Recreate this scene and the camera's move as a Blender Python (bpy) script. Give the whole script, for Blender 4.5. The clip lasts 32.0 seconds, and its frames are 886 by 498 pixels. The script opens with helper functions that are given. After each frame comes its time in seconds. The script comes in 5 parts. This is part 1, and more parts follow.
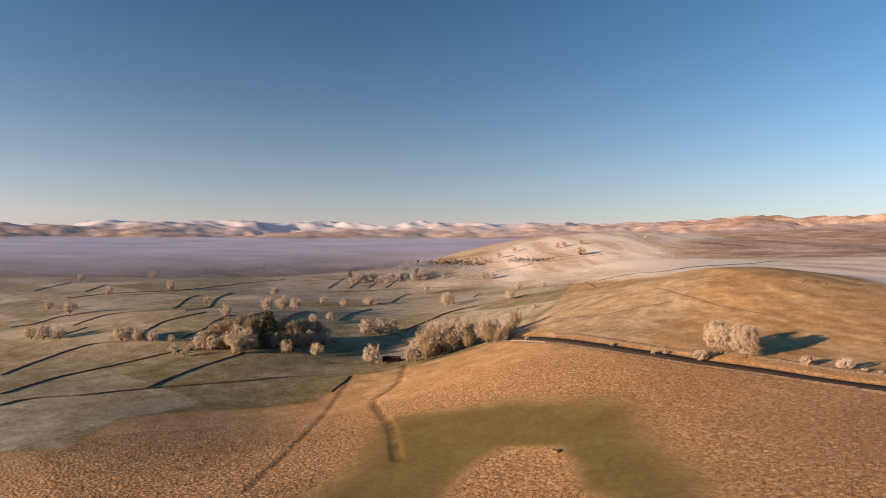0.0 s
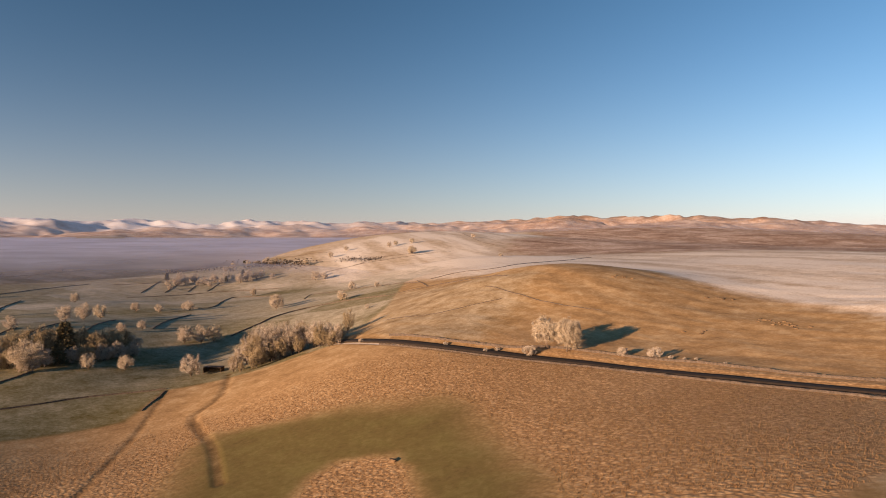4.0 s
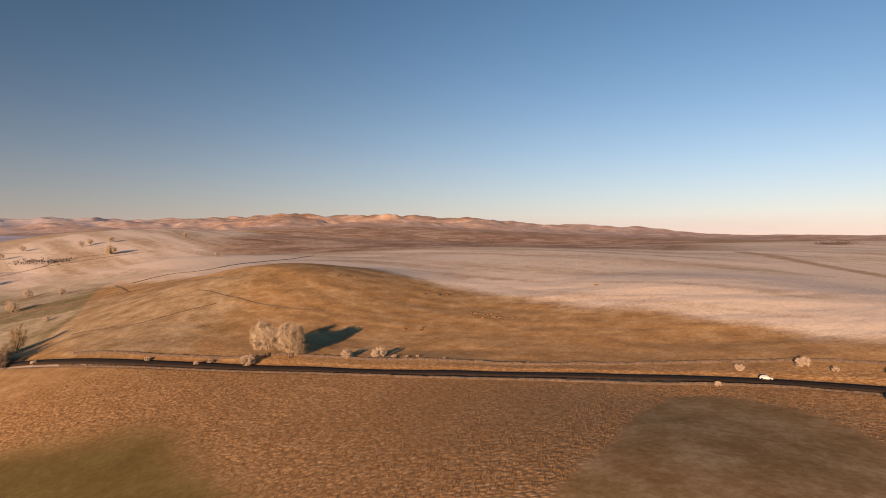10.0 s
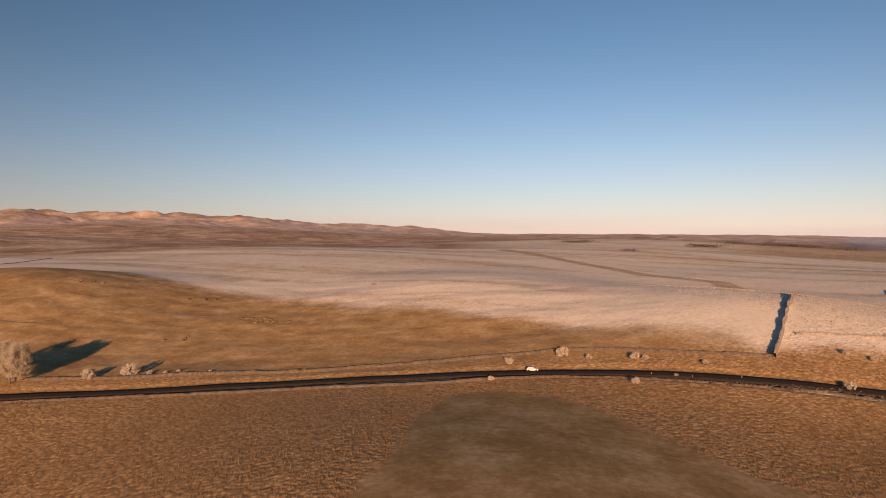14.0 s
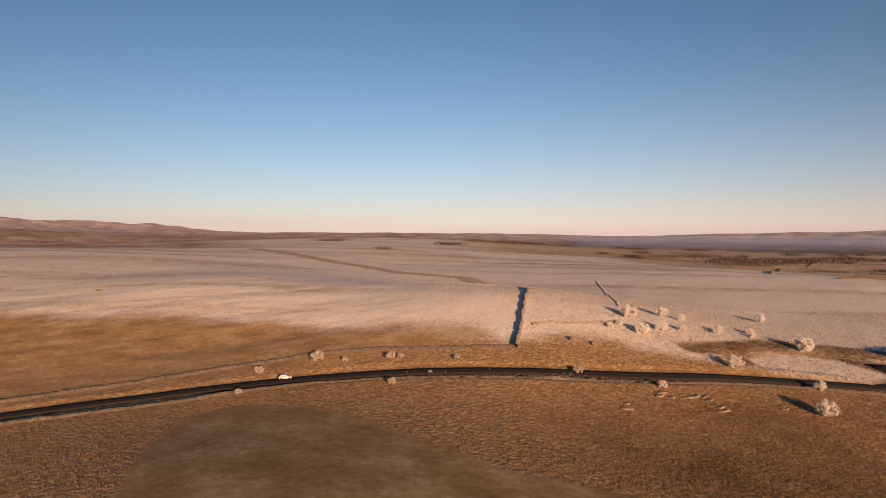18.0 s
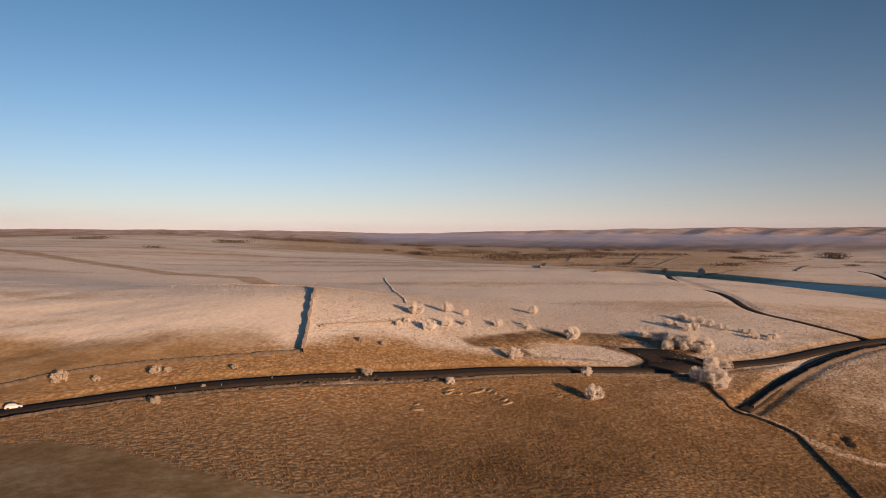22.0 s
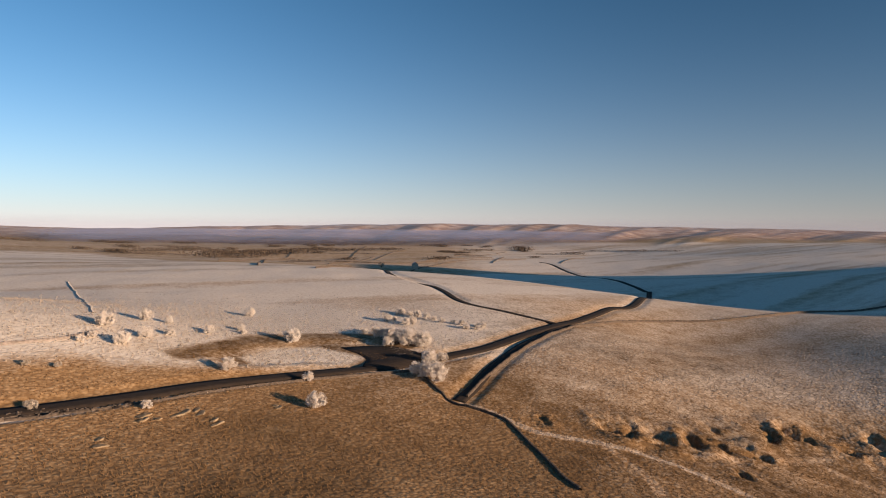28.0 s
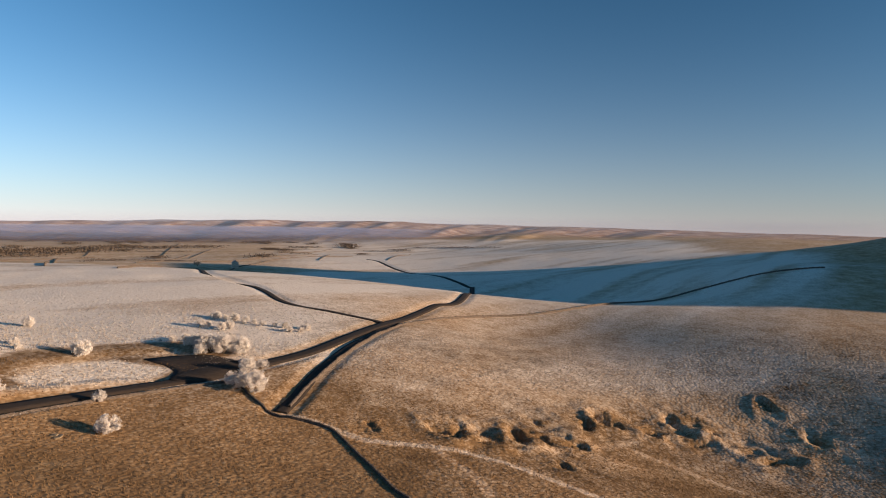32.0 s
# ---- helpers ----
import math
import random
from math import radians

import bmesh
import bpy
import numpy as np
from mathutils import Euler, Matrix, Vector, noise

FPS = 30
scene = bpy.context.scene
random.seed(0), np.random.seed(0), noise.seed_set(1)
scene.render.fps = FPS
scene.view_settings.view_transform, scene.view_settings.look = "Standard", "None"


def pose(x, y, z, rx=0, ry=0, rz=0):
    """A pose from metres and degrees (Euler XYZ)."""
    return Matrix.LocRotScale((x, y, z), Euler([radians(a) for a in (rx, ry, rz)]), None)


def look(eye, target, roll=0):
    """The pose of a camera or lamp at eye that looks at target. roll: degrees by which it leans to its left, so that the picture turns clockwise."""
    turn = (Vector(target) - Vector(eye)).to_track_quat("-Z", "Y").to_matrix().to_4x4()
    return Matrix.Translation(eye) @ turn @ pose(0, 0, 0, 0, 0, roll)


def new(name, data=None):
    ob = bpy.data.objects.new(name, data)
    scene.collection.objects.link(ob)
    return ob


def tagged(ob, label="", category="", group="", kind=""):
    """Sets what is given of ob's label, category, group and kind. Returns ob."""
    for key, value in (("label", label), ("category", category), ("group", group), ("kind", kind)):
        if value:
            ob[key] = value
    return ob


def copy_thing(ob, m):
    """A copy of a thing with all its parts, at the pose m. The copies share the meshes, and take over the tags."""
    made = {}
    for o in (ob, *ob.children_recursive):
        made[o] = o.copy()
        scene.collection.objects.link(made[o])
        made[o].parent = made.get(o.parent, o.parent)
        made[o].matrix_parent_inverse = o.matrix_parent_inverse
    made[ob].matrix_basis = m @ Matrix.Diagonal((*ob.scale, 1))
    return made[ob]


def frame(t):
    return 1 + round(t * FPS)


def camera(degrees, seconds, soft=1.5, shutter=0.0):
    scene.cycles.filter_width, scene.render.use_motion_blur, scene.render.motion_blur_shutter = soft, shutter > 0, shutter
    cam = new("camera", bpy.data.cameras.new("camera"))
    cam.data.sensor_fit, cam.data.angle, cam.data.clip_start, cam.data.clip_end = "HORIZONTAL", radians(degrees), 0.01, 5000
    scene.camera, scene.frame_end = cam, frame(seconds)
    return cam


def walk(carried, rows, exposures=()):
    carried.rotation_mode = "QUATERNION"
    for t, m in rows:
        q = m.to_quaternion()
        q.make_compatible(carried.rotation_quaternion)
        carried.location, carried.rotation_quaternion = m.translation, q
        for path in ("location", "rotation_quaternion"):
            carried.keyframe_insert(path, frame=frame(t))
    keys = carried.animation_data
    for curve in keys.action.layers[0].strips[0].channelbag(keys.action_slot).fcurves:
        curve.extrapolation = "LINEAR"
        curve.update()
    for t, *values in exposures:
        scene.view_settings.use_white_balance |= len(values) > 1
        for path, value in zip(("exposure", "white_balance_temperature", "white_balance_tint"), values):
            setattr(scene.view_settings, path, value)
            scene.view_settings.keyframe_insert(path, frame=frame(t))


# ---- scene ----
cam = camera(69.12, 32.0, 1.0)
# seconds, x, y, z, heading, pitch, lean
PATH = [
    (0, 15.25, -27.13, 49.42, 53.687, -0.928, -0.219),
    (1, 13.32, -25.87, 49.50, 50.414, -0.932, -0.166),
    (2, 11.38, -24.29, 49.58, 46.822, -0.949, -0.115),
    (3.5, 8.43, -21.69, 49.65, 40.800, -0.981, -0.033),
    (5.5, 5.23, -17.72, 49.69, 32.717, -1.038, 0.012),
    (6.5, 4.04, -15.35, 49.56, 28.685, -1.049, 0.022),
    (7.5, 2.86, -12.90, 49.52, 24.698, -1.078, 0.038),
    (8.5, 1.82, -10.62, 49.64, 20.663, -1.114, -0.018),
    (9.5, 1.17, -8.48, 49.85, 16.462, -1.159, -0.003),
    (10.5, 0.74, -6.18, 49.99, 12.351, -1.174, 0.050),
    (11.5, 0.36, -3.71, 50.02, 8.075, -1.198, 0.060),
    (12, 0.19, -2.48, 50.00, 5.623, -1.205, 0.033),
    (12.5, 0.06, -1.24, 50.00, 2.803, -1.214, 0.014),
    (13, 0.00, 0.00, 50.00, -0.000, -1.232, 0.025),
    (13.5, 0.01, 1.23, 50.02, -2.647, -1.246, 0.026),
    (14.5, 0.26, 3.47, 50.07, -7.985, -1.283, 0.031),
    (16.5, 1.46, 8.31, 50.03, -19.111, -1.370, 0.004),
    (17.5, 2.62, 10.88, 49.97, -24.326, -1.394, 0.007),
    (18.5, 3.80, 13.10, 49.82, -29.306, -1.420, -0.010),
    (19.5, 5.27, 15.14, 49.67, -34.051, -1.469, -0.066),
    (20.5, 6.74, 17.20, 49.80, -38.709, -1.523, -0.017),
    (21.5, 8.33, 19.17, 49.88, -43.334, -1.592, -0.047),
    (22.5, 10.01, 20.79, 49.84, -47.830, -1.656, -0.138),
    (23.5, 11.70, 22.29, 49.87, -52.074, -1.723, -0.191),
    (24.5, 13.62, 23.67, 49.92, -56.213, -1.780, -0.238),
    (25.5, 15.61, 24.80, 49.99, -60.284, -1.830, -0.263),
    (27.5, 19.74, 26.76, 50.07, -68.139, -1.903, -0.317),
    (28.5, 22.20, 27.63, 50.17, -72.172, -1.982, -0.393),
    (29.5, 24.63, 28.25, 50.29, -76.119, -2.037, -0.431),
    (30.5, 26.81, 28.77, 50.29, -79.901, -2.070, -0.536),
    (31.5, 29.39, 29.16, 50.20, -83.631, -2.066, -0.659),
    (32, 30.77, 29.31, 50.16, -85.483, -2.074, -0.726),
]
EXPOSURES = [(0, 1.08, 6950, 22), (7, 0.78, 7700, 29), (13, 0.47, 8250, 34), (18, 0.38, 8000, 32), (24, 0.4, 7000, 24), (32, 0.8, 6200, 14)]
walk(cam, [(t, pose(x, y, z, 0, 0, h) @ pose(0, 0, 0, 90 + p, 0, 0) @ pose(0, 0, 0, 0, 0, -l))
           for t, x, y, z, h, p, l in PATH], EXPOSURES)
# ---- path end

# ---- light ----
SUN_HEIGHT, SHADE_WAY = 8.9, 7   # degrees; the shadows fall 7 degrees to the east of the y axis
world = bpy.data.worlds.new("sky")
scene.world = world
world.use_nodes = True
wn = world.node_tree.nodes
sky = wn.new("ShaderNodeTexSky")
sky.sky_type, sky.sun_disc = "NISHITA", False
sky.sun_elevation, sky.sun_rotation = radians(SUN_HEIGHT), radians(180 + SHADE_WAY)
sky.altitude, sky.air_density, sky.dust_density, sky.ozone_density = 1500, 0.85, 0.25, 3.5
wn["Background"].inputs["Strength"].default_value = 0.097
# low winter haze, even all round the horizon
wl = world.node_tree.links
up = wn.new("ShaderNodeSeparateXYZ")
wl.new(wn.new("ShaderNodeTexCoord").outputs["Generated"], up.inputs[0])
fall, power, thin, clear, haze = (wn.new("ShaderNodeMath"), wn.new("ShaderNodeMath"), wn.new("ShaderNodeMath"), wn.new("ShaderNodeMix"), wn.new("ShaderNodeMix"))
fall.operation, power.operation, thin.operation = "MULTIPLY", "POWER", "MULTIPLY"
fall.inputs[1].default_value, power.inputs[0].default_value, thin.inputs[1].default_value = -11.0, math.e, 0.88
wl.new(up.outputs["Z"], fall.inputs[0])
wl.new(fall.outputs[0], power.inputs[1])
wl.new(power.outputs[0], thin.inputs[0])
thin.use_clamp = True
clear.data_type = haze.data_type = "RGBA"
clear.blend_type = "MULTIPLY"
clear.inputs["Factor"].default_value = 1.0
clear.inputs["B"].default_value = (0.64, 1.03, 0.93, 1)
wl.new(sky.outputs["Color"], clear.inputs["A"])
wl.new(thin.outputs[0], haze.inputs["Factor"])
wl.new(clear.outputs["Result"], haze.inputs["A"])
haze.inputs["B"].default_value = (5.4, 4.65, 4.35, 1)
# sky colour dimmed by hand, a quarter turn from an axis 23 degrees off the sun
across, square, deep, dim = wn.new("ShaderNodeVectorMath"), wn.new("ShaderNodeMath"), wn.new("ShaderNodeMath"), wn.new("ShaderNodeMix")
across.operation, square.operation, deep.operation = "DOT_PRODUCT", "POWER", "MULTIPLY_ADD"
across.inputs[1].default_value = (math.sin(radians(30)), math.cos(radians(30)), -math.tan(radians(SUN_HEIGHT)))
wl.new(wn["Texture Coordinate"].outputs["Generated"], across.inputs[0])
wl.new(across.outputs["Value"], square.inputs[0])
square.inputs[1].default_value, deep.inputs[1].default_value, deep.inputs[2].default_value = 2.0, 0.62, 0.55
wl.new(square.outputs[0], deep.inputs[0])
dim.data_type, dim.blend_type = "RGBA", "MULTIPLY"
dim.inputs["Factor"].default_value = 1.0
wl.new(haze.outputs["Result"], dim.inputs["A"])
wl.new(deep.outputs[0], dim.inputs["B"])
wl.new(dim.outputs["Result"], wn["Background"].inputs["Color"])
sun = new("sun", bpy.data.lights.new("sun", "SUN"))
sun.data.energy, sun.data.angle, sun.data.color = 4.5, radians(0.5), (1.0, 0.72, 0.46)
_a = radians(SHADE_WAY)
sun.matrix_world = look((0, 0, 0), (math.sin(_a), math.cos(_a), -math.tan(radians(SUN_HEIGHT))))


# ---- materials ----
def shader(name):
    m = bpy.data.materials.new(name)
    m.use_nodes = True
    return m, m.node_tree.nodes, m.node_tree.links, m.node_tree.nodes["Principled BSDF"]


def noise_node(n, l, scale, detail=4.0, rough=0.55, vec=None):
    t = n.new("ShaderNodeTexNoise")
    t.inputs["Scale"].default_value, t.inputs["Detail"].default_value = scale, detail
    t.inputs["Roughness"].default_value = rough
    if vec:
        l.new(vec, t.inputs["Vector"])
    return t.outputs["Fac"]


def ramp(n, l, fac, stops):
    r = n.new("ShaderNodeValToRGB")
    while len(r.color_ramp.elements) < len(stops):
        r.color_ramp.elements.new(0.5)
    for e, (p, c) in zip(r.color_ramp.elements, stops):
        e.position, e.color = p, (*c, 1)
    l.new(fac, r.inputs["Fac"])
    return r.outputs["Color"]


def mixed(n, l, fac, a, b):
    m = n.new("ShaderNodeMix")
    m.data_type = "RGBA"
    for sock, v in ((m.inputs["Factor"], fac), (m.inputs["A"], a), (m.inputs["B"], b)):
        if isinstance(v, (int, float)):
            sock.default_value = v
        elif isinstance(v, tuple):
            sock.default_value = (*v, 1)
        else:
            l.new(v, sock)
    return m.outputs["Result"]


def maths(n, l, op, a, b, clamp=False):
    m = n.new("ShaderNodeMath")
    m.operation, m.use_clamp = op, clamp
    for sock, v in ((m.inputs[0], a), (m.inputs[1], b)):
        if isinstance(v, (int, float)):
            sock.default_value = v
        else:
            l.new(v, sock)
    return m.outputs["Value"]


def bumped(n, l, p, height, strength, distance):
    b = n.new("ShaderNodeBump")
    b.inputs["Strength"].default_value, b.inputs["Distance"].default_value = strength, distance
    l.new(height, b.inputs["Height"])
    l.new(b.outputs["Normal"], p.inputs["Normal"])


def coords(n):
    return n.new("ShaderNodeTexCoord").outputs["Object"]


def plain(name, a, b, scale=1.5, rough=0.85, metal=0.0, bump=0.0, spread=(0.35, 0.65), random=0.0):
    """Two colours mottled at two scales, with some relief."""
    m, n, l, p = shader(name)
    v = coords(n)
    f = maths(n, l, "ADD", maths(n, l, "MULTIPLY", noise_node(n, l, scale, 5, 0.6, v), 0.65),
              maths(n, l, "MULTIPLY", noise_node(n, l, scale * 6.3, 3, 0.6, v), 0.35))
    if random:
        info = n.new("ShaderNodeObjectInfo")
        f = maths(n, l, "ADD", f, maths(n, l, "MULTIPLY", maths(n, l, "SUBTRACT", info.outputs["Random"], 0.5), random))
    l.new(ramp(n, l, f, [(spread[0], a), (spread[1], b)]), p.inputs["Base Color"])
    p.inputs["Roughness"].default_value, p.inputs["Metallic"].default_value = rough, metal
    p.inputs["Specular IOR Level"].default_value = 0.25
    if bump:
        bumped(n, l, p, f, 0.6, bump)
    return m


def island(name, a, b, rough=0.9, sheen=0.0):
    """Blades and twigs that differ one by one."""
    m, n, l, p = shader(name)
    g = n.new("ShaderNodeNewGeometry")
    o = n.new("ShaderNodeObjectInfo")
    f = maths(n, l, "ADD", maths(n, l, "MULTIPLY", g.outputs["Random Per Island"], 0.75), maths(n, l, "MULTIPLY", o.outputs["Random"], 0.25))
    l.new(ramp(n, l, f, [(0.0, a), (1.0, b)]), p.inputs["Base Color"])
    p.inputs["Roughness"].default_value = rough
    p.inputs["Specular IOR Level"].default_value = 0.15
    return m


def ground_material():
    m, n, l, p = shader("winter_grassland")
    v = coords(n)
    z1 = n.new("ShaderNodeVertexColor")
    z1.layer_name = "cover"
    z2 = n.new("ShaderNodeVertexColor")
    z2.layer_name = "soil"
    s1, s2 = n.new("ShaderNodeSeparateColor"), n.new("ShaderNodeSeparateColor")
    l.new(z1.outputs["Color"], s1.inputs["Color"])
    l.new(z2.outputs["Color"], s2.inputs["Color"])
    frost, green, rough = s1.outputs["Red"], s1.outputs["Green"], s1.outputs["Blue"]
    moor, snow, earth = s2.outputs["Red"], s2.outputs["Green"], s2.outputs["Blue"]
    big, mid = noise_node(n, l, 0.012, 5, 0.6, v), noise_node(n, l, 0.09, 6, 0.66, v)
    fine, grain = noise_node(n, l, 0.55, 6, 0.72, v), noise_node(n, l, 3.5, 4, 0.7, v)
    # tussocks: domes with dark gaps, each a little different
    cells = n.new("ShaderNodeTexVoronoi")
    cells.inputs["Scale"].default_value = 0.85
    l.new(v, cells.inputs["Vector"])
    own = n.new("ShaderNodeSeparateColor")
    l.new(cells.outputs["Color"], own.inputs["Color"])
    dome = maths(n, l, "SUBTRACT", 0.95, cells.outputs["Distance"])
    tuft = maths(n, l, "ADD", maths(n, l, "MULTIPLY", dome, 0.62), maths(n, l, "MULTIPLY", maths(n, l, "SUBTRACT", own.outputs["Red"], 0.5), 0.3))
    tuft = maths(n, l, "ADD", maths(n, l, "MULTIPLY", tuft, 0.7), maths(n, l, "MULTIPLY", fine, 0.45))
    texture = maths(n, l, "ADD", maths(n, l, "MULTIPLY", fine, 0.65), maths(n, l, "MULTIPLY", grain, 0.35))
    both = maths(n, l, "ADD", maths(n, l, "MULTIPLY", mid, 0.55), maths(n, l, "MULTIPLY", texture, 0.45))
    brown = ramp(n, l, both, [(0.36, (0.25, 0.15, 0.065)), (0.5, (0.43, 0.27, 0.125)), (0.62, (0.60, 0.43, 0.24))])
    tussock = ramp(n, l, tuft, [(0.3, (0.35, 0.205, 0.095)), (0.46, (0.50, 0.305, 0.145)), (0.66, (0.68, 0.45, 0.24))])
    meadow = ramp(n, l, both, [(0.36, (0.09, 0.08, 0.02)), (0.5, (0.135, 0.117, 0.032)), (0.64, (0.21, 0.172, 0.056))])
    wide = maths(n, l, "ADD", maths(n, l, "MULTIPLY", big, 0.45), maths(n, l, "MULTIPLY", both, 0.55))
    heath = ramp(n, l, wide, [(0.42, (0.27, 0.16, 0.10)), (0.5, (0.46, 0.31, 0.215)), (0.58, (0.70, 0.54, 0.42))])
    mud = ramp(n, l, both, [(0.37, (0.06, 0.034, 0.015)), (0.5, (0.165, 0.097, 0.042)), (0.62, (0.33, 0.215, 0.105))])
    white = ramp(n, l, texture, [(0.36, (0.72, 0.60, 0.46)), (0.6, (0.94, 0.84, 0.71))])
    c = mixed(n, l, rough, brown, tussock)
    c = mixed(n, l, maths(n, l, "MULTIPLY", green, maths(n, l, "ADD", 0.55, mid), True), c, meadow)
    c = mixed(n, l, moor, c, heath)
    c = mixed(n, l, earth, c, mud)
    # frost lies in patches, thicker where the cover says so, and first on the tussock tops
    speck = maths(n, l, "ADD", maths(n, l, "MULTIPLY", maths(n, l, "SUBTRACT", both, 0.5), 2.2),
                  maths(n, l, "MULTIPLY", maths(n, l, "MULTIPLY", maths(n, l, "SUBTRACT", tuft, 0.47), 1.2), rough))
    f = maths(n, l, "ADD", maths(n, l, "MULTIPLY", frost, 1.2), speck)
    f = maths(n, l, "MULTIPLY", f, maths(n, l, "POWER", frost, 0.5), True)
    c = mixed(n, l, f, c, white)
    s = maths(n, l, "ADD", snow, maths(n, l, "MULTIPLY", maths(n, l, "SUBTRACT", big, 0.5), 1.5), True)
    c = mixed(n, l, maths(n, l, "MULTIPLY", s, snow, True), c, (0.78, 0.77, 0.78))
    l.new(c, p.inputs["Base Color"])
    p.inputs["Roughness"].default_value = 0.95
    p.inputs["Specular IOR Level"].default_value = 0.1
    tall = maths(n, l, "ADD", maths(n, l, "MULTIPLY", texture, 0.3), maths(n, l, "MULTIPLY", maths(n, l, "MULTIPLY", dome, rough), 0.55))
    shaggy = maths(n, l, "ADD", 0.35, maths(n, l, "ADD", maths(n, l, "MULTIPLY", rough, 0.6), maths(n, l, "MULTIPLY", frost, 0.25)))
    tall = maths(n, l, "MULTIPLY", maths(n, l, "MULTIPLY", tall, shaggy), maths(n, l, "SUBTRACT", 1.0, maths(n, l, "MULTIPLY", green, 0.9, True)))
    bumped(n, l, p, tall, 1.0, 0.36)
    return m


GROUND = ground_material()
ASPHALT = plain("worn_asphalt", (0.022, 0.016, 0.012), (0.045, 0.033, 0.025), 0.6, 0.98, bump=0.01)
DRYSTONE = plain("dry_stone", (0.05, 0.038, 0.028), (0.19, 0.145, 0.11), 1.2, 0.9, bump=0.15)
FROSTY_STONE = plain("frosted_stone", (0.14, 0.11, 0.09), (0.42, 0.36, 0.31), 1.0, 0.9, bump=0.15)
LIMESTONE = plain("limestone", (0.18, 0.125, 0.07), (0.42, 0.32, 0.20), 0.8, 0.9, bump=0.2)
# frosted stone made paler still, so that its wall looks sunlit
LIT_RIMED_STONE = plain("lit_rimed_stone", (0.40, 0.35, 0.30), (0.75, 0.70, 0.63), 1.0, 0.9, bump=0.1)
BARK = plain("frosted_bark", (0.07, 0.048, 0.032), (0.22, 0.17, 0.13), 2.0, 0.9)
TWIG_PALE = island("hoar_frosted_twigs", (0.34, 0.28, 0.21), (0.68, 0.59, 0.49))
TWIG_WARM = island("thinly_frosted_twigs", (0.33, 0.265, 0.185), (0.70, 0.60, 0.46))
TWIG_WHITE = island("thick_hoar_frost_twigs", (0.60, 0.53, 0.46), (0.93, 0.87, 0.79))
TWIG_DARK = island("dark_bare_twigs", (0.22, 0.17, 0.09), (0.50, 0.40, 0.26))
FAR_TWIGS = island("far_bare_woodland", (0.045, 0.035, 0.028), (0.15, 0.115, 0.085))
NEEDLES = island("conifer_needles", (0.05, 0.046, 0.024), (0.22, 0.18, 0.105))
STRAW = island("dead_tussock_blades", (0.15, 0.088, 0.04), (0.29, 0.18, 0.088))
RIME = island("rimed_grass_blades", (0.26, 0.205, 0.16), (0.56, 0.49, 0.41))


# ---- the lie of the land ----
# rises and hollows: centre, spread, height
KNOLLS = [
    (0, 100, 60, 11.4), (0, 0, 60, 8.0), (-200, 200, 60, 5.7), (400, 0, 60, -13.9), (50, 350, 60, 9.8), (200, 50,
    60, -5.6), (-100, 50, 60, -8.5), (-400, 50, 60, -7.8), (-350, 200, 60, -17.1), (-200, -50, 60, -9.0), (150,
    250, 60, 16.2), (200, -100, 60, -8.4), (-250, 100, 60, -16.4), (250, -50, 60, -20.2), (-200, 350, 60, 20.7),
    (-500, 650, 100, 18.2), (760, 200, 100, -10.9), (-500, 290, 100, -11.8), (670, -70, 100, -22.3), (-320, 470,
    100, 14.8), (670, -250, 100, 16.6), (760, 380, 100, -19.3), (-500, 110, 100, 14.8), (130, -250, 100, -16.5),
    (760, 20, 100, -13.4)]
HILLS = [
    (-640, -440, 190, 29.1), (320, 840, 190, 19.6), (0, 520, 190, 19.4), (1120, -120, 190, -9.3), (1120, 200, 190,
    -23.7), (320, -600, 190, -16.6), (960, -600, 190, 35.0), (480, 360, 190, 14.9), (1120, 680, 190, -12.6),
    (-160, 840, 190, 17.1), (-800, 520, 190, -34.9), (-320, 1540, 380, 26.1), (-320, 1860, 380, -33.7), (-1280,
    1220, 380, 80.7), (-1600, 900, 380, -90.0), (1920, -700, 380, 18.4), (-1600, 260, 380, -25.6), (-1280, 1860,
    380, -19.9), (1920, 260, 380, -34.4), (640, 1540, 380, 26.7), (-640, -380, 380, -58.1), (3000, 1800, 800,
    -40.8), (-1200, 3000, 800, 76.7), (-3000, 1200, 800, 36.8), (-2400, 3000, 800, 11.7), (600, 3000, 800, 22.9),
    (3000, -1200, 800, 11.5), (-600, 1800, 800, 17.2), (-4500, -2500, 1700, 41.3)]
LEVEL = -0.2


# the fells to the south, behind the camera, whose shade lies in the valleys
FELL = [(470, -800, 150, 100), (715, -820, 160, 120), (900, -835, 130, 98)]


def blur_noise(x, y, scale, seed):
    """Smooth value noise, 0 to 1."""
    u, w = x / scale + seed * 17.3, y / scale - seed * 9.1
    i, j = np.floor(u), np.floor(w)
    a, b = u - i, w - j
    a, b = a * a * (3 - 2 * a), b * b * (3 - 2 * b)

    def h(p, q):
        s = np.sin(p * 127.1 + q * 311.7 + seed * 74.7) * 43758.5453
        return s - np.floor(s)
    return (h(i, j) * (1 - a) + h(i + 1, j) * a) * (1 - b) + (h(i, j + 1) * (1 - a) + h(i + 1, j + 1) * a) * b


def fbm(x, y, scale, seed, octaves=4):
    total, amp = 0, 0.5
    for k in range(octaves):
        total = total + amp * (blur_noise(x, y, scale / 2 ** k, seed + k) - 0.5)
        amp *= 0.55
    return total


def smooth(a, b, v):
    t = np.clip((v - a) / (b - a), 0, 1)
    return t * t * (3 - 2 * t)


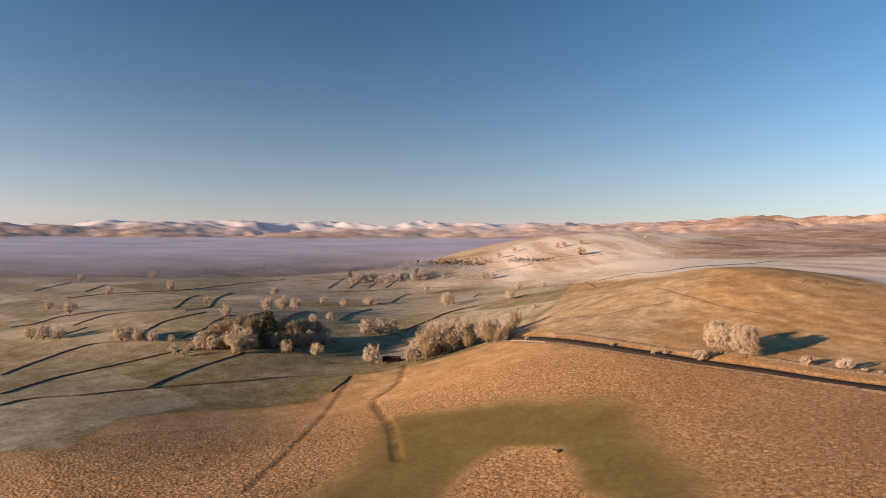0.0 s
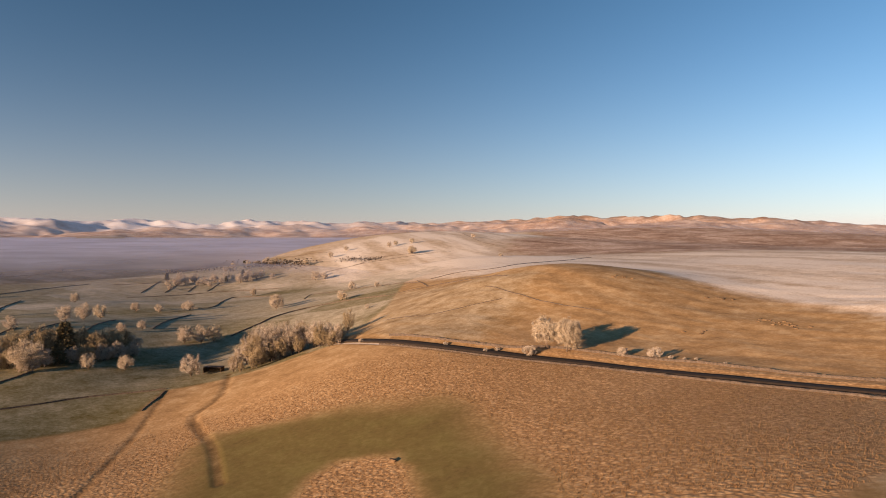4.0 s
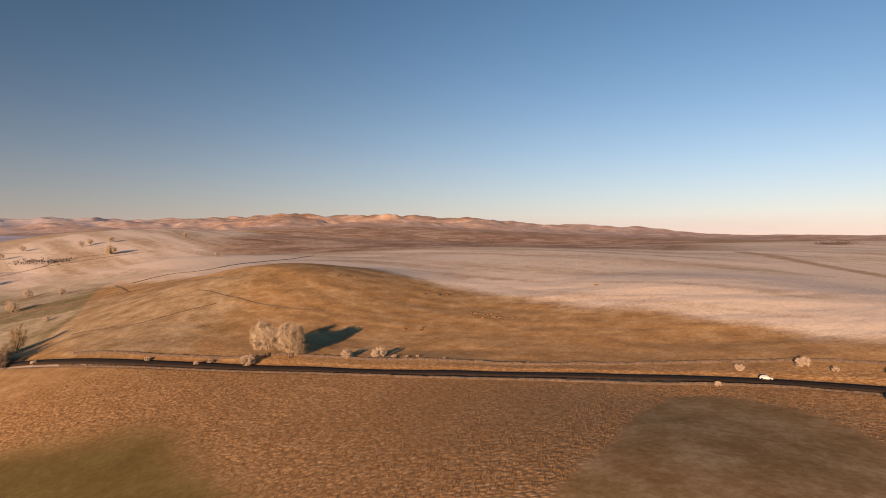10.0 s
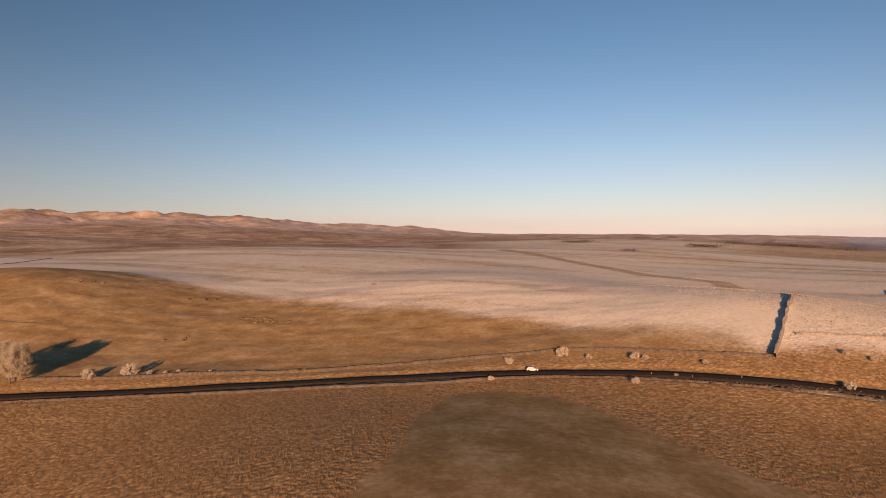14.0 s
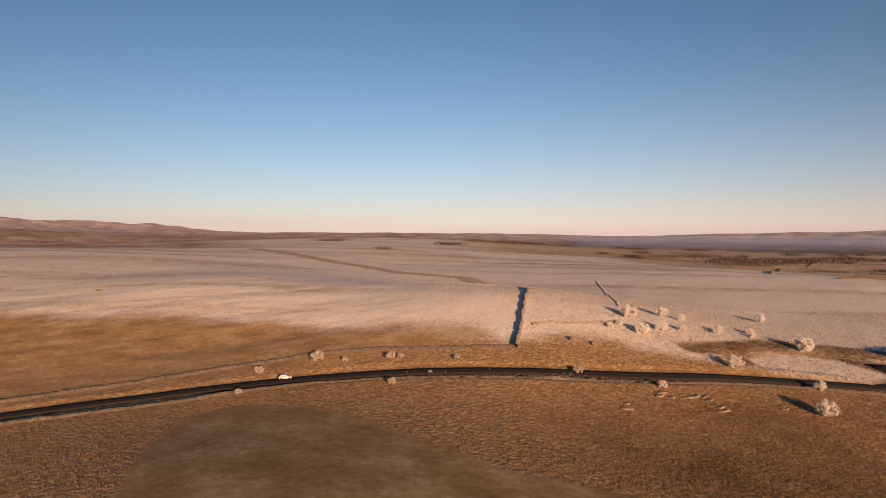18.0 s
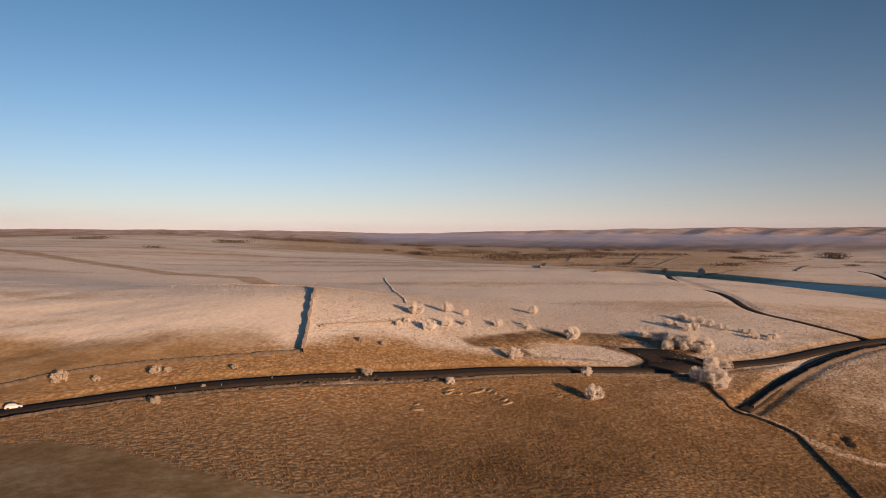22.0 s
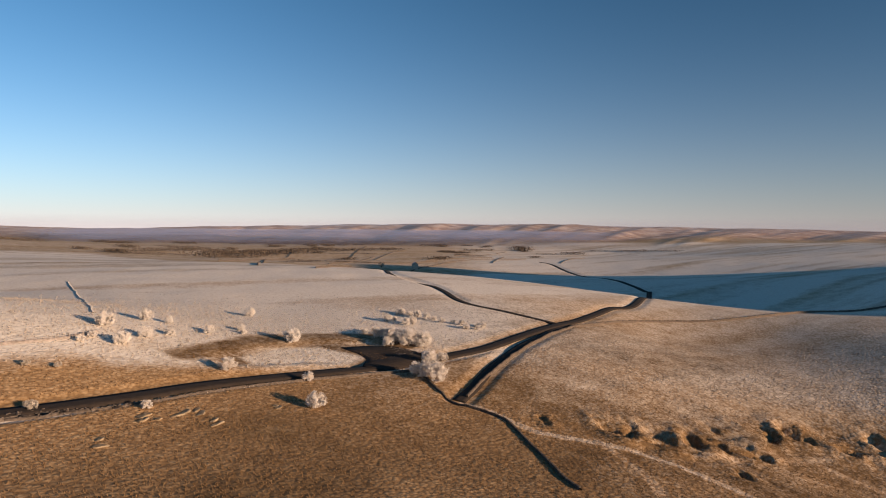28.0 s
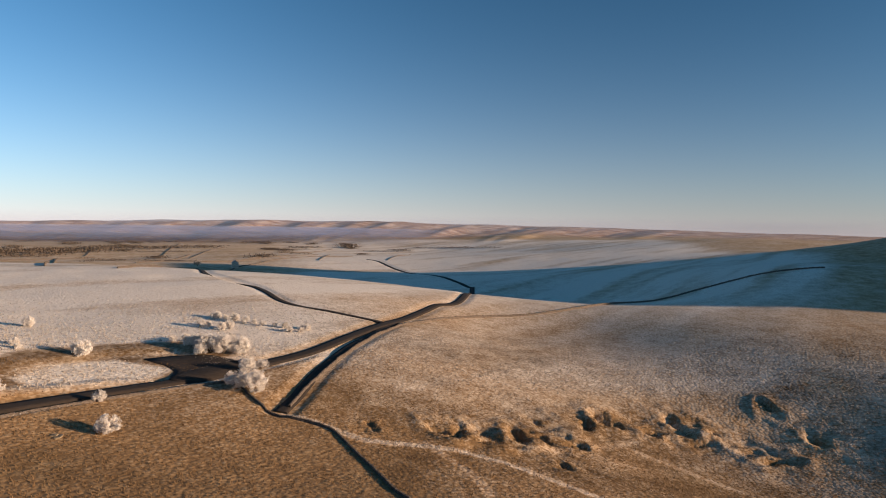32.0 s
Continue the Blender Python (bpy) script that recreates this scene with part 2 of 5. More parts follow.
def to_line(x, y, pts):
    """Distance from places to a line of points."""
    best = np.full(np.shape(x), 1e9)
    for (ax, ay), (bx, by) in zip(pts, pts[1:]):
        dx, dy = bx - ax, by - ay
        t = np.clip(((x - ax) * dx + (y - ay) * dy) / (dx * dx + dy * dy + 1e-9), 0, 1)
        best = np.minimum(best, np.hypot(x - ax - t * dx, y - ay - t * dy))
    return best


def within(x, y, poly, soft):
    """1 inside a region, 0 outside, with a soft edge."""
    odd = np.zeros(np.shape(x), bool)
    for (ax, ay), (bx, by) in zip(poly, poly[1:] + poly[:1]):
        cross = ((ay > y) != (by > y)) & (x < (bx - ax) * (y - ay) / (by - ay + 1e-9) + ax)
        odd ^= cross
    dist = to_line(x, y, poly + poly[:1])
    return smooth(-soft, soft, np.where(odd, dist, -dist))


def glide(pts, step):
    """A smooth line through the points, cut into even steps."""
    p = [Vector((*q, 0)) for q in pts]
    p = [2 * p[0] - p[1]] + p + [2 * p[-1] - p[-2]]
    out = []
    for k in range(1, len(p) - 2):
        a, b, c, d = p[k - 1:k + 3]
        m = max(2, int((c - b).length / step))
        for i in range(m):
            t = i / m
            q = 0.5 * (2 * b + (c - a) * t + (2 * a - 5 * b + 4 * c - d) * t * t + (3 * b - a - 3 * c + d) * t ** 3)
            out.append((q.x, q.y))
    out.append((p[-2].x, p[-2].y))
    return out


ROAD = [(-272, 226), (-221, 211), (-180, 204), (-136, 203), (-98, 205), (-64, 204), (-35, 203), (3, 199), (32, 196), (53, 192), (72, 186), (90,
    179), (108, 171), (126, 163), (146, 156), (173, 148), (202, 136), (229, 122), (252, 111), (286, 98), (359, 84), (446, 68), (504, 51), (786,
    54), (821, 64), (1005, 134), (1308, 255), (1371, 296)]
SIDE_ROAD = [(359, 84), (368, 114), (380, 144), (427, 179), (492, 243), (896, 441)]
LANE = [(210, 90), (226, 90), (251, 91), (288, 89), (319, 85), (363, 81)]
DITCH = [(-302, 143), (-227, 85), (-192, 59), (-165, 36)]
TRACK_A = [(-301, 178), (-258, 146), (-245, 125), (-224, 114), (-189, 99), (-151, 78)]
TRACK_B = [(209, 89), (205, 76), (199, 63), (203, 48), (205, 36), (203, 26), (197, 15), (189, 3)]
TRACK_C = [(125, 808), (170, 681), (213, 518), (228, 409), (229, 342)]
QUARRY_BANK = [(182, 172), (197, 171), (221, 171), (246, 161), (260, 147), (256, 129)]
LAYBY = [(240, 148), (252, 138), (251, 120), (246, 114), (236, 116), (224, 120), (220, 128), (234, 134), (237, 142)]
PITS = [(222, 42, 5), (216, 31, 4), (225, 27, 3), (233, 21, 5), (250, 12, 4), (236, 4, 4), (259, -3, 5), (269, -16, 5), (268, -28, 4), (278, -41, 5), (263, -43, 4), (273, -51,
    4), (290, -80, 4), (252, -66, 5), (261, -60, 3), (266, -87, 4), (212, 8, 3), (234, 14, 3), (210, 64, 2)]
QUARRY = [(190, 169), (216, 167), (240, 158), (257, 140), (242, 123), (221, 131), (199, 151), (184, 159)]
SKYLINE_AZ = [-180, -125, -110, -100, -90, -80, -67, -55, -45, -25, -8, -4, 2, 10, 20, 30, 40, 54, 70, 90, 130, 180]
SKYLINE_UP = [0.4, -0.6, -0.3, 0.0, 0.15, 0.22, 0.22, 0.05, -0.25, -0.05, 0.1, 0.4, 0.65, 1.0, 1.5, 1.5, 1.15, 1.0, 1.05, 1.15, 1.2, 0.4]


def land(x, y):
    """The smooth land: hills and hollows."""
    z = np.full(np.shape(x), LEVEL)
    for gx, gy, s, h in KNOLLS + HILLS + FELL:
        z = z + h * np.exp(-((x - gx) ** 2 + (y - gy) ** 2) / (2 * s * s))
    return z


def height(x, y):
    """The ground's height anywhere."""
    x, y = np.asarray(x, float), np.asarray(y, float)
    r, az = np.hypot(x, y), np.degrees(np.arctan2(-x, y))
    z = land(x, y)
    up = np.interp(az, SKYLINE_AZ, SKYLINE_UP)
    ridge = 1 - np.abs(2 * fbm(x, y, 900, 3, 5) * 1.6)
    top = 50 + 4500 * np.tan(np.radians(up))
    wave = fbm(x, y, 700, 11, 5)
    east = smooth(-36, -52, az)
    gully = np.abs(fbm(np.radians(az) * 4000 + r * 0.25, r * 0.12, 520, 241, 4)) * 2.6 - 0.35
    lift = smooth(2700, 4500, r + east * 900 * gully * smooth(4600, 4100, r))
    z = z * (1 - lift) + lift * (top + (ridge - 0.75) * 85 * np.clip(up, 0.2, 3) * (0.22 + 0.78 * smooth(-30, 10, az)))
    open_moor = smooth(44, 34, az)
    z = z + (smooth(1500, 2600, r) * 16 * open_moor + smooth(2900, 3800, r) * 34 * np.clip(up + 0.3, 0.15, 1.6)) * wave
    calm = smooth(-60, -170, x) * smooth(900, 600, r)
    z = z + smooth(120, 500, r) * fbm(x, y, 160, 5, 4) * 3.0 * (1 - 0.5 * calm)
    z = z + fbm(x, y, 28, 7, 3) * (0.45 + 0.6 * smooth(185, 240, y)) * (1 - 0.7 * calm) * (0.25 + 0.75 * smooth(110, 200, r))
    # small terraces on the knoll
    z = z + smooth(200, 240, y) * smooth(430, 360, y) * smooth(-330, -250, x) * smooth(160, 60, x) * fbm(x * 0.6 - y * 0.3, y * 1.8 + x * 0.5, 34, 15, 4) * 1.5
    z = z - 1.2 * within(x + fbm(x, y, 12, 221, 3) * 8, y + fbm(x, y, 12, 231, 3) * 8, QUARRY, 3.5)
    # spurs that run down from the far hills
    z = z + smooth(2900, 3600, r) * fbm(x, y, 330, 241, 4) * (50 - 34 * east) * np.clip(up + 0.5, 0.2, 1.5)
    qx, qy = x + fbm(x, y, 10, 201, 4) * 19, y + fbm(x, y, 10, 211, 4) * 19
    rubble = fbm(x, y, 8, 251, 3)
    for k, (px, py, s) in enumerate(PITS):
        c, w = math.cos(0.5 + k), math.sin(0.5 + k)
        u, v = (qx - px) * c + (qy - py) * w, -(qx - px) * w + (qy - py) * c
        d2 = (u / 1.35) ** 2 + (v / 0.8) ** 2
        z = z + 2.6 * np.exp(-((x - px) ** 2 + (y - py) ** 2) / (2 * (1.9 * s) ** 2)) * rubble
        z = z - 0.5 * s * np.exp(-(d2 / (2 * (0.5 * s) ** 2)) ** 1.6) + 0.1 * s * np.exp(-((np.sqrt(d2) - 1.5 * s) / (0.6 * s)) ** 2)
    return z


ROAD_LINE, SIDE_LINE, LANE_LINE = glide(ROAD, 4), glide(SIDE_ROAD, 5), glide(LANE, 3)
DITCH_LINE, TRACK_A_LINE = glide(DITCH, 9), glide(TRACK_A, 9)


def roadbed(x, y, z):
    """Levels the ground under the roads, and sinks the lane between its banks."""
    near = np.hypot(x, y) < 1500
    for line, half, sink in ((ROAD_LINE[::2], 4.2, 0.75), (SIDE_ROAD, 3.2, 0.6), (LANE, 3.2, 0.8)):
        d = np.full(x.shape, 1e9)
        d[near] = to_line(x[near], y[near], line)
        z = z - sink * (1 - smooth(half, half + 3.5, d))
    near &= np.hypot(x, y) < 420
    for line, half, sink in ((DITCH_LINE, 0.5, 0.2), (TRACK_A_LINE, 1.0, 0.3)):
        d[near] = to_line(x[near], y[near], line)
        z = z - np.where(near, sink * (1 - smooth(half, half + 1.6, d)), 0)
    return z


# ---- the ground ----
def mesh_object(name, verts, faces, material, parent=None, flat=False):
    me = bpy.data.meshes.new(name)
    me.from_pydata(verts, [], faces)
    me.materials.append(material)
    if not flat:
        me.shade_smooth()
    ob = new(name, me)
    if parent:
        ob.parent = parent
    return ob


def grid_mesh(name, px, py, pz, closed, material):
    """A sheet from a grid of places, quick to make."""
    rows, cols = px.shape
    me = bpy.data.meshes.new(name)
    co = np.stack([px, py, pz], -1).reshape(-1, 3).astype(np.float32)
    i = np.arange(rows - 1)[:, None] * cols
    j = np.arange(cols if closed else cols - 1)[None, :]
    k = (j + 1) % cols
    quads = np.stack([i + j, i + k, i + cols + k, i + cols + j], -1).reshape(-1, 4)
    me.vertices.add(len(co))
    me.vertices.foreach_set("co", co.ravel())
    me.loops.add(quads.size)
    me.loops.foreach_set("vertex_index", quads.ravel().astype(np.int32))
    me.polygons.add(len(quads))
    me.polygons.foreach_set("loop_start", np.arange(0, quads.size, 4, dtype=np.int32))
    me.update(calc_edges=True)
    me.materials.append(material)
    me.shade_smooth()
    return new(name, me)


FIELD_EDGE = [(-190, -90), (-262, -19), (-253, -1), (-283, 23), (-285, 51), (-276, 84), (-272, 108), (-303, 143), (-288, 171), (-259, 214), (-300, 300),
    (-400, 430), (-520, 700), (-760, 1300), (-1500, 2600), (-3200, 1800), (-3000, -1500), (-600, -500)]
GREEN_A = [(-120, 10), (-150, 55), (-172, 78), (-206, 106), (-186, 120), (-160, 131), (-133, 145), (-118, 144), (-104, 134), (-82, 119), (-55, 96), (-49, 88), (-35, 10)]
ROUGH_IN = [(-108, 60), (-125, 86), (-125, 100), (-116, 107), (-101, 104), (-84, 91), (-74, 82), (-76, 50)]
GREEN_B = [(-6, 101), (2, 123), (7, 146), (17, 169), (30, 173), (45, 163), (53, 148), (60, 128), (66, 113), (82, 95), (60, 60), (-10, 70)]
FROSTY = [(-1000, 760), (-700, 560), (-520, 450), (-380, 420), (-300, 400), (-200, 408), (-160, 412), (-91, 366), (-34, 326), (23, 282), (66, 246), (97, 215), (119, 192),
    (129, 190), (155, 184), (176, 160), (205, 140), (262, 108), (240, 62), (282, 17), (300, -50), (310, -110), (480, -220), (900, -400), (2500, -600), (3000,
    1500), (1200, 2500), (-300, 1500), (-1100, 1600), (-1150, 1050)]
SMOOTH_BAND = [(-110, 395), (-60, 372), (-10, 338), (40, 296), (85, 250), (122, 205), (138, 212), (150, 226), (120, 262), (70, 318), (20, 362), (-40, 400), (-90, 420)]
SPIT = [(198, 163), (218, 164), (234, 154), (234, 135), (226, 134), (206, 137), (192, 147)]
BANK = [(189, 178), (225, 180), (247, 167), (259, 147), (253, 143), (236, 156), (215, 166), (179, 170)]
PALE_SLOPE = [(-292, 254), (-345, 303), (-359, 363), (-290, 349), (-199, 331), (-184, 290), (-174, 256), (-160, 219), (-186, 211), (-217, 215)]
BROW_TRACK = [(150, 800), (165, 609), (180, 521), (194, 446), (222, 412), (205, 340), (176, 264)]
MOOR_RIDGES = [[(311, -48), (292, -55), (274, -73), (256, -86)], [(300, -25), (274, -42), (264, -49)], [(247, -17), (237, -32), (226, -46)], [(206, 48), (190, 35), (171, 28)], [(220, 20), (237, -2), (267, -32)]]


def cover(x, y):
    """What grows and lies where: frost, pasture, rough grass; moor, snow, bare earth."""
    r, az = np.hypot(x, y), np.degrees(np.arctan2(-x, y))
    wob = fbm(x, y, 30, 21, 4)
    wx, wy = x + wob * 16, y + fbm(x, y, 30, 31, 4) * 16
    fields = within(x + wob * 4, y, FIELD_EDGE, 2.5)
    crest = smooth(-100, 100, y + 0.35 * x - 400)
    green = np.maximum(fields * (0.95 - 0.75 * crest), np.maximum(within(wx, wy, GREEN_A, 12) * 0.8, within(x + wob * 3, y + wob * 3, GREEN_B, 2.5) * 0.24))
    green = green * (1 - within(wx, wy, ROUGH_IN, 5))
    slope = within(wx, wy, PALE_SLOPE, 14) * smooth(206, 216, y)
    green = np.maximum(green, 0.35 * slope)
    frost = within(wx, wy, FROSTY, 13 + 0.06 * np.maximum(r - 380, 0))
    # frost tint on patch B stands in for the light that tufts would catch
    frost = np.maximum(frost, 0.1 * within(x + wob * 3, y + wob * 3, GREEN_B, 2.5))
    band = within(wx, wy, SMOOTH_BAND, 9) * smooth(185, 200, y)
    streak = fbm(x * 0.3 + y * 0.1, y * 1.3 + x * 0.9, 46, 41, 5)
    frost = frost * np.clip(0.79 + 0.35 * fbm(x, y, 140, 43, 4) + 1.2 * streak, 0.15, 1.0)
    # frost thinned to dim the hillside that lies in grazing light
    frost = frost * (1 - 0.42 * smooth(200, 240, x) * smooth(112, 70, y) * smooth(600, 400, r))
    frost = frost * (1 - 0.55 * smooth(620, 720, r - 450 * smooth(-50, -40, az)) * smooth(-26, -34, az) * smooth(-75, -68, az))
    frost = frost * (1 - 0.35 * smooth(-300, -440, x) * (1 - crest))
    frost = np.clip(frost * (1 + 0.3 * smooth(115, 140, x) * smooth(100, 150, y) * smooth(620, 480, r)), 0, 1)
    frost = np.maximum(frost, 0.98 * band)
    south = smooth(120, 200, x) * smooth(170, 90, y) * np.clip(0.3 * smooth(150, 290, r) + 0.5 * fbm(x, y, 50, 45, 4), 0, 1)
    frost = np.clip(np.maximum(frost, south), 0, 1)
    frost = np.maximum(frost, 0.27 * slope)
    plots = blur_noise(np.floor(x / 90 + y / 210) * 37.0, np.floor(y / 70 - x / 260) * 53.0, 1.0, 49)
    frost = np.maximum(frost, fields * np.clip(0.33 + smooth(300, 1300, r) * 0.1 + 0.3 * (plots - 0.5) + 0.35 * fbm(x, y, 90, 47, 3), 0, 0.7))
    rough = np.maximum(smooth(330, 200, r) * (1 - 0.65 * smooth(200, 222, y + 0.12 * x)), 0.85 * smooth(116, 130, x) * smooth(620, 420, r)) * (1 - green)
    rough = rough * (1 - band) * (1 - 0.9 * within(x + wob * 3, y + wob * 3, GREEN_B, 2.5))
    moor = smooth(860, 1000, r + 160 * fbm(x, y, 200, 48, 3)) * (1 - within(x + 220 * fbm(x, y, 240, 46, 4), y, FIELD_EDGE, 60)) * smooth(-14, -3, az)
    moor = np.maximum(moor, smooth(2900, 3300, r))
    frost = frost * (1 - moor * (1 - 0.5 * smooth(0.02, 0.16, fbm(x * 0.5, y, 260, 44, 4)))) 
    up = np.interp(az, SKYLINE_AZ, SKYLINE_UP)
    snow = smooth(3200, 4200, r) * smooth(0.0, 0.9, up) * (0.12 + 0.88 * smooth(25, 60, az))
    snow = np.maximum(snow, smooth(3900, 4600, r) * smooth(-48, -60, az) * smooth(-112, -95, az) * 0.7)
    earth = np.maximum(within(x, y, QUARRY, 6) * 0.9, 0.1 * within(wx, wy, GREEN_A, 7))
    earth = np.maximum(earth * (1 - within(x, y, SPIT, 2)), 0.95 * within(x + wob * 6, y + wob * 6, BANK, 2.5))
    for px, py, s in PITS:
        earth = np.maximum(earth, 0.75 * np.exp(-((x - px) ** 2 + (y - py) ** 2) / (2 * (0.8 * s) ** 2)))
    near = r < 420
    d = np.full(x.shape, 1e9)
    d[near] = to_line(x[near], y[near], ROAD)
    earth = np.maximum(earth, 0.55 * smooth(9, 4.5, d))
    for line, half in ((DITCH, 0.9), (TRACK_A, 1.0)):
        d[near] = to_line(x[near], y[near], glide(line, 8)) + np.abs(fbm(x[near], y[near], 7, 65, 2)) * 3
        earth = np.maximum(earth, 0.7 * smooth(half + 1.5, half, d))
    d[near] = to_line(x[near], y[near], QUARRY_BANK)
    earth = np.maximum(earth, 0.95 * smooth(8, 3, d))
    frost = np.maximum(frost, 0.68 * within(x + wob * 9, y + wob * 9, SPIT, 3.5)) * (1 - 0.85 * earth)
    # brown bracken, darkened further to imitate a slope and tussocks turned from the sun
    bracken_shade = smooth(60, 115, x) * smooth(150, 118, y) * smooth(480, 340, r)
    earth = np.maximum(earth, bracken_shade * np.clip(0.62 + 1.1 * fbm(x, y, 26, 67, 4), 0, 0.9))
    trail = smooth(7, 3, to_line(x, y, BROW_TRACK) - 0.006 * r)
    frost = frost * (1 - 0.55 * trail)
    d[near] = to_line(x[near], y[near], glide(TRACK_B, 8))
    path = smooth(2.4, 1.0, d)
    for line in MOOR_RIDGES:
        d[near] = to_line(x[near], y[near], glide(line, 8))
        path = np.maximum(path, 0.6 * smooth(2.4, 0.8, d))
    frost, earth = np.maximum(frost, 0.5 * path), earth * (1 - path)
    side = y - np.interp(x, [p[0] for p in ROAD[:24]], [p[1] for p in ROAD[:24]])
    d[near] = to_line(x[near], y[near], ROAD)
    verge = smooth(3.0, 3.5, d) * smooth(7.5, 5.8, d) * (side < 0) * smooth(420, 380, r)
    frost = np.maximum(frost, verge * 0.75)
    earth = earth * (1 - 0.8 * verge)
    return np.stack([frost, np.clip(green, 0, 1), rough], -1), np.stack([moor, snow, earth], -1)


def build_ground():
    angles = np.radians(np.concatenate([np.arange(-126, 96, 0.24), np.arange(96, 234, 3.0)]))
    rings = np.concatenate([np.array([0.001, 20, 40]), np.geomspace(60, 110, 14)[:-1], np.geomspace(110, 340, 230)[:-1], np.geomspace(340, 800, 130)[:-1], np.geomspace(800, 4950, 170)])
    rr, aa = np.meshgrid(rings, angles, indexing="ij")
    x, y = -np.sin(aa) * rr + 8, np.cos(aa) * rr
    z = roadbed(x, y, height(x, y))
    a, b = cover(x, y)
    tuss = a[..., 2] * smooth(400, 250, np.hypot(x, y))
    z = z + tuss * (1 + 0.5 * smooth(90, 150, x) * smooth(110, 60, y)) * (fbm(x, y, 2.4, 51, 2) + 0.5 * fbm(x, y, 9, 55, 2)) * 0.12
    z = z + a[..., 0] * smooth(450, 250, rr) * a[..., 2] * fbm(x, y, 3.2, 61, 2) * 0.25
    ob = grid_mesh("ground", x, y, z, True, GROUND)
    for name, data in (("cover", a), ("soil", b)):
        att = ob.data.color_attributes.new(name, "FLOAT_COLOR", "POINT")
        full = np.concatenate([data.reshape(-1, 3), np.ones((data.size // 3, 1))], 1).astype(np.float32)
        att.data.foreach_set("color", full.ravel())
    return tagged(ob, "frosty winter grassland, pastures and far hills", "ground", kind="structure")


build_ground()


def ribbon(name, line, half, material, lift, crown=0.05):
    pts = np.array(line)
    t = np.gradient(pts, axis=0)
    t /= np.linalg.norm(t, axis=1)[:, None]
    nrm = np.stack([-t[:, 1], t[:, 0]], -1)
    offs = np.array([-half - 0.1, -half, -half * 0.4, 0, half * 0.4, half, half + 0.1])
    x = pts[:, 0][:, None] + nrm[:, 0][:, None] * offs
    y = pts[:, 1][:, None] + nrm[:, 1][:, None] * offs
    mid = height(pts[:, 0], pts[:, 1])
    z = np.repeat(mid[:, None], len(offs), 1) * 0.4 + height(x, y) * 0.6 + lift + crown * (1 - (offs / half) ** 2)
    z[:, 0] -= 0.6
    z[:, -1] -= 0.6
    return grid_mesh(name, x, y, z, False, material)


tagged(ribbon("road", ROAD_LINE, 2.8, ASPHALT, -0.25), "dark narrow asphalt road winding over the moor", "road", kind="structure")
tagged(ribbon("side_road", SIDE_LINE, 2.0, ASPHALT, -0.22), "dark minor asphalt road to a far farm", "road", kind="structure")


# ---- making things ----
def ground_at(x, y):
    xa, ya = np.array([float(x)]), np.array([float(y)])
    return float(roadbed(xa, ya, height(xa, ya))[0])


def part(name, verts, faces, material, parent=None, label="", flat=False):
    ob = mesh_object(name, verts, faces, material, parent, flat)
    if label:
        ob["label"] = label
    return ob


def box(x0, x1, y0, y1, z0, z1):
    v = [(x, y, z) for z in (z0, z1) for x, y in ((x0, y0), (x1, y0), (x1, y1), (x0, y1))]
    return v, [(3, 2, 1, 0), (4, 5, 6, 7), (0, 1, 5, 4), (1, 2, 6, 5), (2, 3, 7, 6), (3, 0, 4, 7)]


def join(pieces):
    verts, faces = [], []
    for v, f in pieces:
        k = len(verts)
        verts += v
        faces += [tuple(i + k for i in q) for q in f]
    return verts, faces


def bevelled(name, verts, faces, material, parent, width, label=""):
    bm = bmesh.new()
    vs = [bm.verts.new(v) for v in verts]
    for f in faces:
        bm.faces.new([vs[i] for i in f])
    bmesh.ops.recalc_face_normals(bm, faces=bm.faces)
    bmesh.ops.bevel(bm, geom=bm.edges[:], offset=width, segments=2, affect="EDGES", clamp_overlap=True)
    me = bpy.data.meshes.new(name)
    bm.to_mesh(me)
    bm.free()
    me.materials.append(material)
    ob = new(name, me)
    ob.parent = parent
    if label:
        ob["label"] = label
    return ob


# ---- the lay-by and the lane ----
def build_layby():
    pts = np.array(LAYBY, float)
    c = pts.mean(0)
    rings = []
    for s in (1.06, 1.0, 0.6, 0.25, 0.02):
        q = c + (pts - c) * s
        q = np.array(glide([tuple(p) for p in q] + [tuple(q[0])], 3))[:-1]
        rings.append(q)
    m = min(len(q) for q in rings)
    rings = [q[np.linspace(0, len(q) - 1, m).astype(int)] for q in rings]
    x, y = np.stack([q[:, 0] for q in rings]), np.stack([q[:, 1] for q in rings])
    z = height(x, y) + 0.12
    z[0] -= 0.9
    return tagged(grid_mesh("layby", x, y, z, True, ASPHALT), "dark asphalt lay-by with frosted edges beside the road", "lay-by", kind="structure")


build_layby()
tagged(ribbon("lane", LANE_LINE, 2.0, ASPHALT, -0.4), "sunken dark lane between drystone walls", "lane", kind="structure")


# ---- drystone walls ----
WALLS = 0


